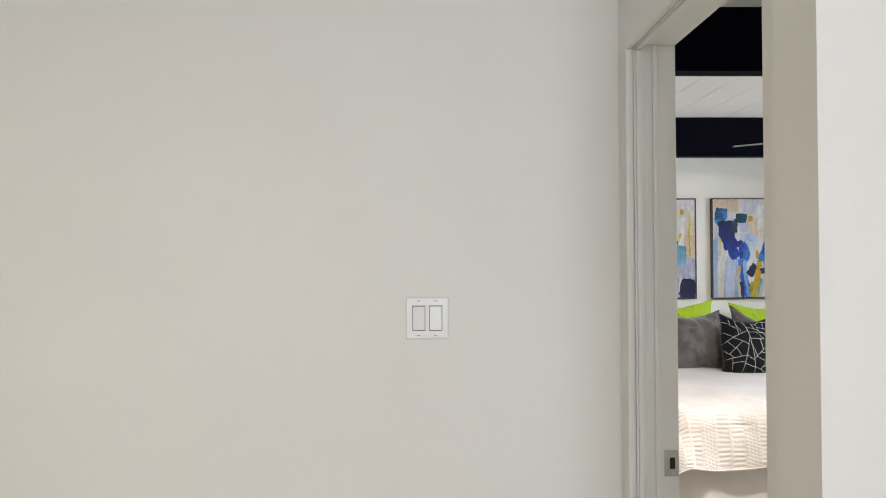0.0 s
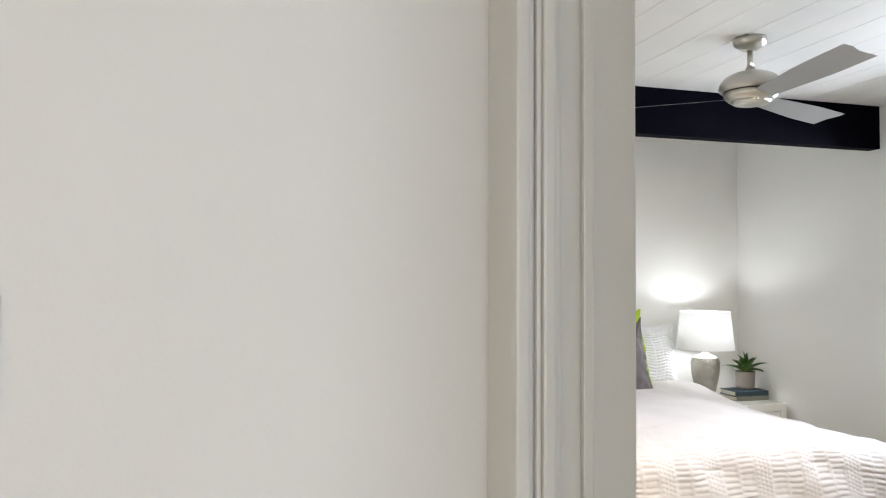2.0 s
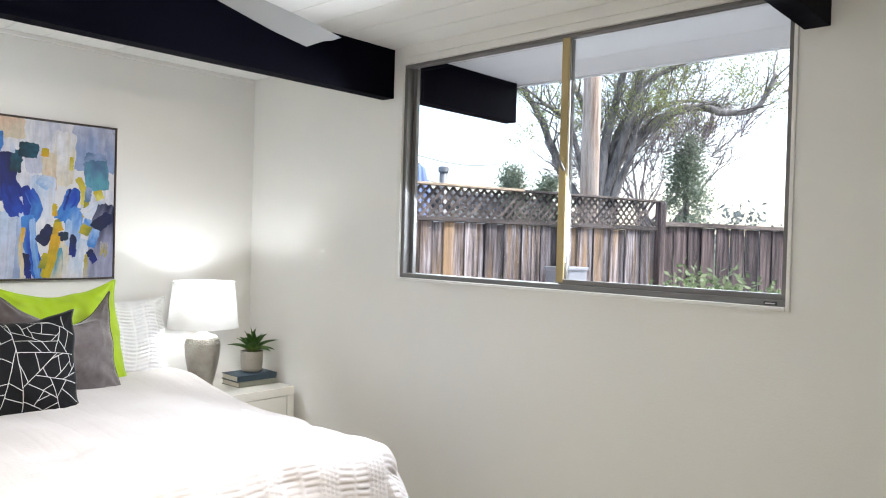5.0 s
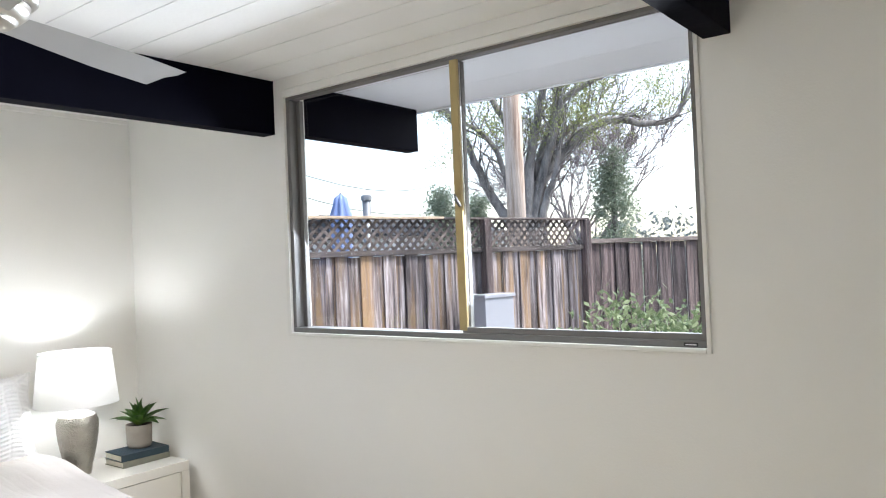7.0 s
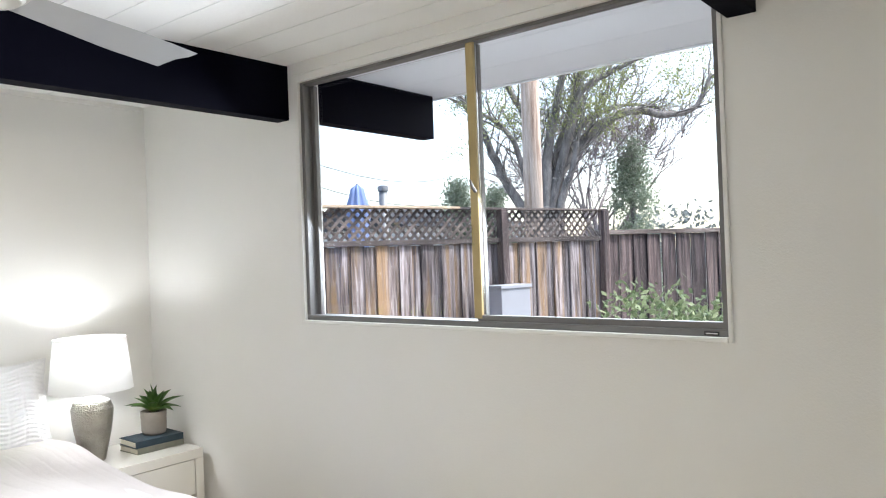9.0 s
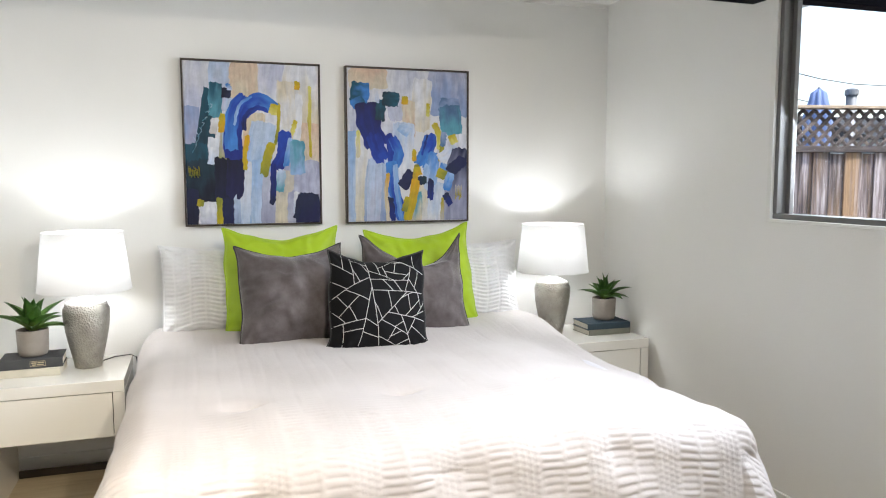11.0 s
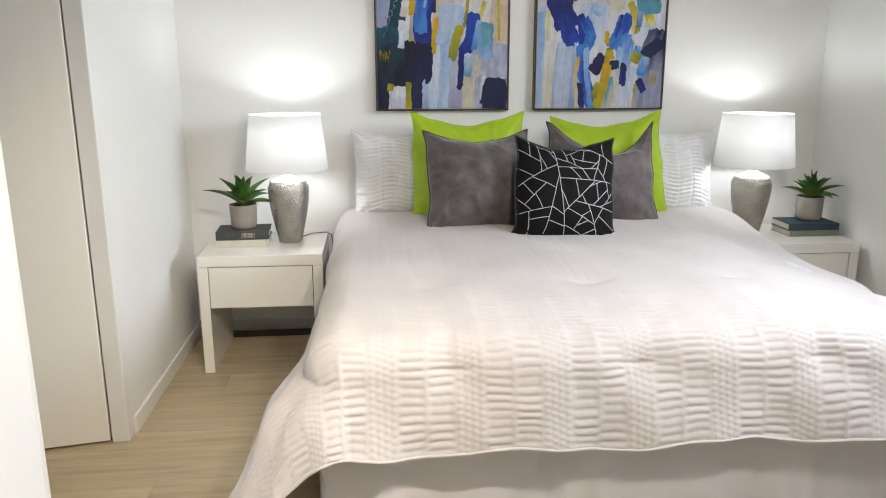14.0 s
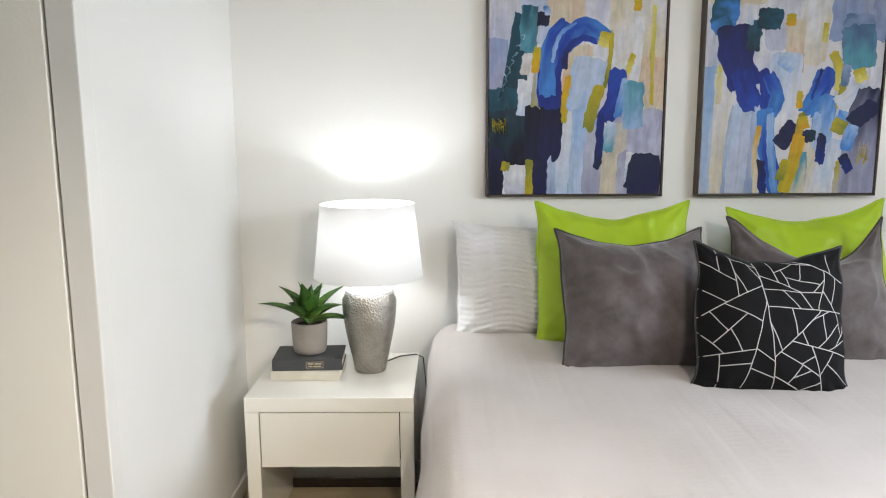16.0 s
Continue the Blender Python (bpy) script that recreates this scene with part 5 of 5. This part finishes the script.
def grow(bm, rnd, p, d, length, r, depth, tips, spread=0.5, droop=0.0, kids=(2, 3)):
    """A limb that bends, tapers and forks."""
    pts, rad = [p.copy()], [r]
    n = 5
    for i in range(n):
        d = (d + Vector((rnd.uniform(-1, 1), rnd.uniform(-1, 1), rnd.uniform(-0.7, 0.8) - droop)) * 0.16).normalized()
        p = p + d * length / n
        pts.append(p.copy())
        rad.append(r * (1 - 0.42 * (i + 1) / n))
    tube(pts, rad, 8 if r > 0.06 else 4, bm=bm, ends=False)
    if depth == 0:
        tips.append((p, d))
        return
    for k in range(rnd.randint(*kids)):
        ax = Vector((rnd.uniform(-1, 1), rnd.uniform(-1, 1), rnd.uniform(-0.4, 0.9))).normalized()
        nd = (d + ax * spread * rnd.uniform(0.7, 1.4)).normalized()
        q = pts[-1] if k < 2 else pts[rnd.randint(2, n - 1)]
        grow(bm, rnd, q, nd, length * rnd.uniform(0.6, 0.82), rad[-1] * rnd.uniform(0.6, 0.85), depth - 1, tips, spread, droop, kids)


def leaf_cloud(bm, rnd, centers, count, size, reach):
    for _ in range(count):
        c = rnd.choice(centers)
        p = Vector(c) + Vector((rnd.gauss(0, 1), rnd.gauss(0, 1), rnd.gauss(0, 0.8))) * reach
        a = Vector((rnd.uniform(-1, 1), rnd.uniform(-1, 1), rnd.uniform(-1, 1))).normalized()
        b = a.cross(Vector((rnd.uniform(-1, 1), rnd.uniform(-1, 1), rnd.uniform(-1, 1)))).normalized()
        s = size * rnd.uniform(0.6, 1.4)
        bm.faces.new([bm.verts.new(p + q) for q in (-a * s, b * s * 0.45, a * s, -b * s * 0.45)])


# the big spreading tree behind the fence
rnd = random.Random(21)
TX, TY = 16.56, 10.71
RX, RY = 0.63, -0.777      # across the tree's broad side
FXX, FYY = 0.777, 0.63
tree = thing("tree", TX, TY, GZ, "large spreading tree with bare limbs and sparse young leaves", "tree")
part("trunk", tube([(TX, TY, GZ), (TX + 0.05, TY, 1.0), (TX, TY + 0.03, 2.0), (TX, TY + 0.03, 2.5)], [0.46, 0.36, 0.34, 0.22], 16), M_BARK, tree, smooth=True)


def tree_limb(r0, r1, depth, *points):
    """A limb of the big tree from points (sideways, up) about its trunk; it leans to depth, and sprouts branches and twigs."""
    bm, tips = bmesh.new(), []
    line = [(0.0, 1.6)] + list(points)
    pts = []
    for i, (a, z) in enumerate(line):
        f = depth * i / (len(line) - 1)
        pts.append(Vector((TX + RX * a + FXX * f, TY + RY * a + FYY * f, z)))
    fine = []
    for i in range(len(pts) - 1):
        p0, p1, p2, p3 = pts[max(i - 1, 0)], pts[i], pts[i + 1], pts[min(i + 2, len(pts) - 1)]
        for k in range(4):
            t = k / 4
            q = 0.5 * (2 * p1 + (p2 - p0) * t + (2 * p0 - 5 * p1 + 4 * p2 - p3) * t * t + (3 * p1 - p0 - 3 * p2 + p3) * t ** 3)
            fine.append(q + Vector((rnd.uniform(-1, 1), rnd.uniform(-1, 1), rnd.uniform(-1, 1))) * 0.02)
    fine.append(pts[-1])
    n = len(fine) - 1
    tube(fine, [r0 + (r1 - r0) * (i / n) ** 0.8 for i in range(n + 1)], 10, bm=bm)
    for i in range(n // 3, n + 1, 2):
        r = (r0 + (r1 - r0) * i / n)
        out = (fine[i] - fine[max(i - 2, 0)]).normalized()
        for _ in range(2 if i < n else 3):
            d = (out * 0.8 + Vector((rnd.uniform(-1, 1), rnd.uniform(-1, 1), rnd.uniform(-0.2, 1.0)))).normalized()
            grow(bm, rnd, fine[i], d, rnd.uniform(0.45, 0.8), min(0.030, r * 0.55), 3, tips, 0.6, 0.0, (2, 2))
    part("limb", bm, M_BARK, tree, smooth=True)
    bm = bmesh.new()
    high = [t[0] for t in tips if t[0].z > 3.6] or [fine[-1]]
    leaf_cloud(bm, rnd, high, 20 * len(high), 0.030, 0.17)
    part("leaves", bm, M_YOUNG, tree, "sparse yellow-green young leaves")


tree_limb(0.15, 0.05, 0.3, (-0.46, 2.42), (-0.82, 2.98), (-1.07, 3.6), (-1.39, 4.37), (-1.73, 4.94), (-2.1, 5.6))
tree_limb(0.10, 0.04, -0.5, (-0.29, 2.53), (-0.48, 3.3), (-0.68, 3.96), (-1.04, 4.39), (-1.42, 4.59))
tree_limb(0.13, 0.06, 0.6, (-0.12, 2.63), (-0.17, 3.62), (-0.32, 4.61), (-0.63, 5.22), (-0.9, 6.1))
tree_limb(0.17, 0.06, -0.3, (0.0, 2.41), (0.07, 3.5), (0.25, 4.48), (0.47, 5.4), (0.72, 6.22))
tree_limb(0.16, 0.05, 0.5, (0.1, 2.62), (0.36, 3.71), (0.7, 4.68), (0.97, 5.55), (1.45, 6.52))
tree_limb(0.14, 0.035, -0.6, (0.21, 2.84), (0.65, 4.35), (0.84, 5.01), (1.4, 5.37), (2.18, 5.72), (2.63, 5.84))
tree_limb(0.17, 0.05, 0.2, (0.28, 3.05), (0.8, 3.82), (1.48, 4.38), (2.14, 4.63), (2.9, 4.51), (3.6, 4.68), (3.98, 5.44))
tree_limb(0.11, 0.03, 0.8, (0.35, 3.5), (0.93, 4.32), (1.49, 4.71), (2.15, 4.88), (2.97, 4.8))
tree_limb(0.12, 0.05, -0.4, (0.31, 2.4), (0.49, 2.99), (0.65, 3.42), (0.72, 3.9))


def bare_tree(x, y, h, seed, mat, label):
    rnd = random.Random(seed)
    t = thing("tree", x, y, GZ, label, "tree")
    bm = tube([(x, y, GZ), (x, y, h * 0.2)], [0.2, 0.16], 8)
    tips = []
    for k in range(4):
        a = k * 1.6 + rnd.uniform(-0.4, 0.4)
        grow(bm, rnd, Vector((x, y, h * 0.18)), Vector((0.55 * math.cos(a), 0.55 * math.sin(a), 1)).normalized(), h * 0.30, 0.10, 5, tips, 0.5)
    part("trunk", bm, mat, t)
    bm = bmesh.new()
    for p, d in tips:
        for _ in range(2):
            e = p + (d + Vector((rnd.uniform(-1, 1), rnd.uniform(-1, 1), rnd.uniform(-0.6, 0.8)))) * 0.45
            tube([p, e], [0.014, 0.008], 3, bm=bm, ends=False)
    part("twigs", bm, mat, t)
    return t


TWIGGY = "hazy bare tree with fine purple-grey twigs"
bare_tree(20.35, 11.15, 5.5, 31, M_TWIG, TWIGGY)
bare_tree(19.7, 11.7, 4.8, 34, M_TWIG, TWIGGY)


def conifer(x, y, h, w, seed, mat, label, count=9000, leaf=0.06):
    rnd = random.Random(seed)
    t = thing("tree", x, y, GZ, label, "tree")
    part("trunk", tube([(x, y, GZ), (x, y, h * 0.9)], [0.14, 0.03], 8), M_BARK, t)
    bm = bmesh.new()
    cs = []
    for _ in range(70):
        f = rnd.random() ** 0.8
        r = w * (1 - f * 0.85) * rnd.uniform(0.4, 1)
        a = rnd.uniform(0, 6.28)
        cs.append((x + r * math.cos(a), y + r * math.sin(a), GZ + h * (0.08 + 0.9 * f)))
    leaf_cloud(bm, rnd, cs, count, leaf, w * 0.17)
    part("crown", bm, mat, t)
    return t


conifer(19.75, 10.02, 4.5, 0.95, 41, M_EVERG_HAZED, "green bushy conifer beyond the fence, paled by painted haze", 9000, 0.045)
conifer(16.6, 13.2, 3.5, 0.85, 43, M_EVERG_HAZED, "round evergreen tree beyond the fence, paled by painted haze", 7000, 0.045)
conifer(17.4, 12.7, 3.3, 0.8, 44, M_EVERG_HAZED, "round evergreen tree beyond the fence, paled by painted haze", 6000, 0.045)
bm = bmesh.new()
rnd = random.Random(51)
cs = [(60 + rnd.uniform(-6, 6), y, rnd.uniform(0, 2.2 + 1.5 * math.sin(y * 0.31) + 0.9 * math.sin(y * 0.83))) for y in [rnd.uniform(10, 62) for _ in range(260)]]
leaf_cloud(bm, rnd, cs, 14000, 0.26, 0.8)
tagged(mesh_ob("far_trees", bm, M_HAZE), "pale hazy line of far trees", "trees", "", "stuff")


def shrub(x, y, h, w, seed):
    rnd = random.Random(seed)
    t = thing("shrub", x, y, GZ, "pale green leafy shrub outside the window", "shrub")
    bm = bmesh.new()
    tips = []
    for k in range(9):
        a = rnd.uniform(0, 6.28)
        grow(bm, rnd, Vector((x + 0.05 * math.cos(a), y + 0.05 * math.sin(a), GZ)), Vector((w * 0.5 * math.cos(a), w * 0.5 * math.sin(a), 1)).normalized(), h * 0.55, 0.012, 2, tips, 0.45)
    part("stems", bm, M_BARK, t)
    bm = bmesh.new()
    leaf_cloud(bm, rnd, [q[0] for q in tips], 1900, 0.024, 0.06)
    part("leaves", bm, M_SHRUB, t)


shrub(5.84, 3.64, 1.10, 0.22, 61)
shrub(5.68, 3.18, 1.12, 0.22, 62)

# neighbour's things above the fence
um = thing("garden_umbrella", 10.45, 10.55, GZ, "closed blue canvas garden umbrella beyond the fence", "umbrella")
part("pole", tube([(10.45, 10.55, GZ), (10.45, 10.55, 2.7)], 0.02, 10), M_PIPE, um)
bm = bmesh.new()
rings = []
for z, r in ((2.68, 0.02), (2.62, 0.09), (2.5, 0.11), (2.36, 0.15), (2.2, 0.17), (1.7, 0.13), (1.2, 0.11)):
    rings.append([bm.verts.new((10.45 + r * (1 + 0.22 * math.cos(8 * k * 0.19635)) * math.cos(k * 0.19635), 10.55 + r * (1 + 0.22 * math.cos(8 * k * 0.19635)) * math.sin(k * 0.19635), z + (0.03 * math.cos(8 * k * 0.19635) if z < 1.3 else 0))) for k in range(32)])
for a, b2 in zip(rings, rings[1:]):
    for k in range(32):
        bm.faces.new((a[k], a[(k + 1) % 32], b2[(k + 1) % 32], b2[k]))
part("canopy", bm, M_UMB, um, smooth=True)
fl = thing("flue_pipe", 10.9, 10.4, GZ, "grey metal flue pipe with a cap beyond the fence", "flue")
part("pipe", tube([(10.9, 10.4, GZ), (10.9, 10.4, 2.58)], 0.072, 16), M_PIPE, fl, smooth=True)
part("cap", lathe([(0.088, 2.58), (0.092, 2.60), (0.092, 2.66), (0.06, 2.68)], 16, at=(10.9, 10.4, 0)), M_PIPE, fl)
hs = thing("house", 17.0, 14.0, GZ, "low neighbouring house with a dark flat-pitched roof", "house")
part("wall", box(14.6, 19.5, 13.2, 17.0, GZ, 2.15), M_SOFFIT, hs)
bm = bmesh.new()
v = [bm.verts.new(p) for p in ((14.2, 12.8, 2.15), (19.9, 12.8, 2.15), (19.9, 17.4, 2.15), (14.2, 17.4, 2.15), (14.2, 15.1, 2.75), (19.9, 15.1, 2.75))]
for q in ((0, 1, 5, 4), (2, 3, 4, 5), (0, 4, 3), (1, 2, 5), (0, 3, 2, 1)):
    bm.faces.new([v[i] for i in q])
part("roof", bm, M_SHINGLE, hs)
for a, b2 in (((5.3, 9.0, 3.6), (20, 15, 4.2)), ((5.3, 9.3, 3.4), (22, 16, 3.6))):
    pts = [Vector(a).lerp(Vector(b2), f / 12) - Vector((0, 0, 0.9 * 4 * (f / 12) * (1 - f / 12))) for f in range(13)]
    tagged(mesh_ob("overhead_wire", tube(pts, 0.008, 4), M_CORD), "thin sagging overhead wire", "wire")

# ---- floor boards, last ----
FW, FL = 0.18, 1.22
bm = bmesh.new()
rnd = random.Random(8)
bmk = box(0.0006, FL - 0.0006, 0.0006, FW - 0.0006, -0.008, 0, 0.0006, seg=1)
kind = bpy.data.meshes.new("plank")
bmk.to_mesh(kind)
bmk.free()
kind.materials.append(M_FLOOR)
row = 0
y = -3.7
while y < YB:
    x = -2.7 - (row * 0.47) % FL
    while x < XR + 0.1:
        a, c = max(x, -2.7), min(x + FL, XR + 0.12)
        if x > -0.2 and c - x > FL - 0.001 and 2.2 < y < YB - FW:
            share("plank", kind, pose(x, y, 0), floor)
        else:
            box(a + 0.0006, c - 0.0006, y + 0.0006, min(y + FW, YB + 0.1) - 0.0006, -0.008, 0, bm=bm)
        x += FL
    y += FW
    row += 1
rest = part("planks", bm, M_FLOOR, floor)
tagged(rest, kind="stuff")
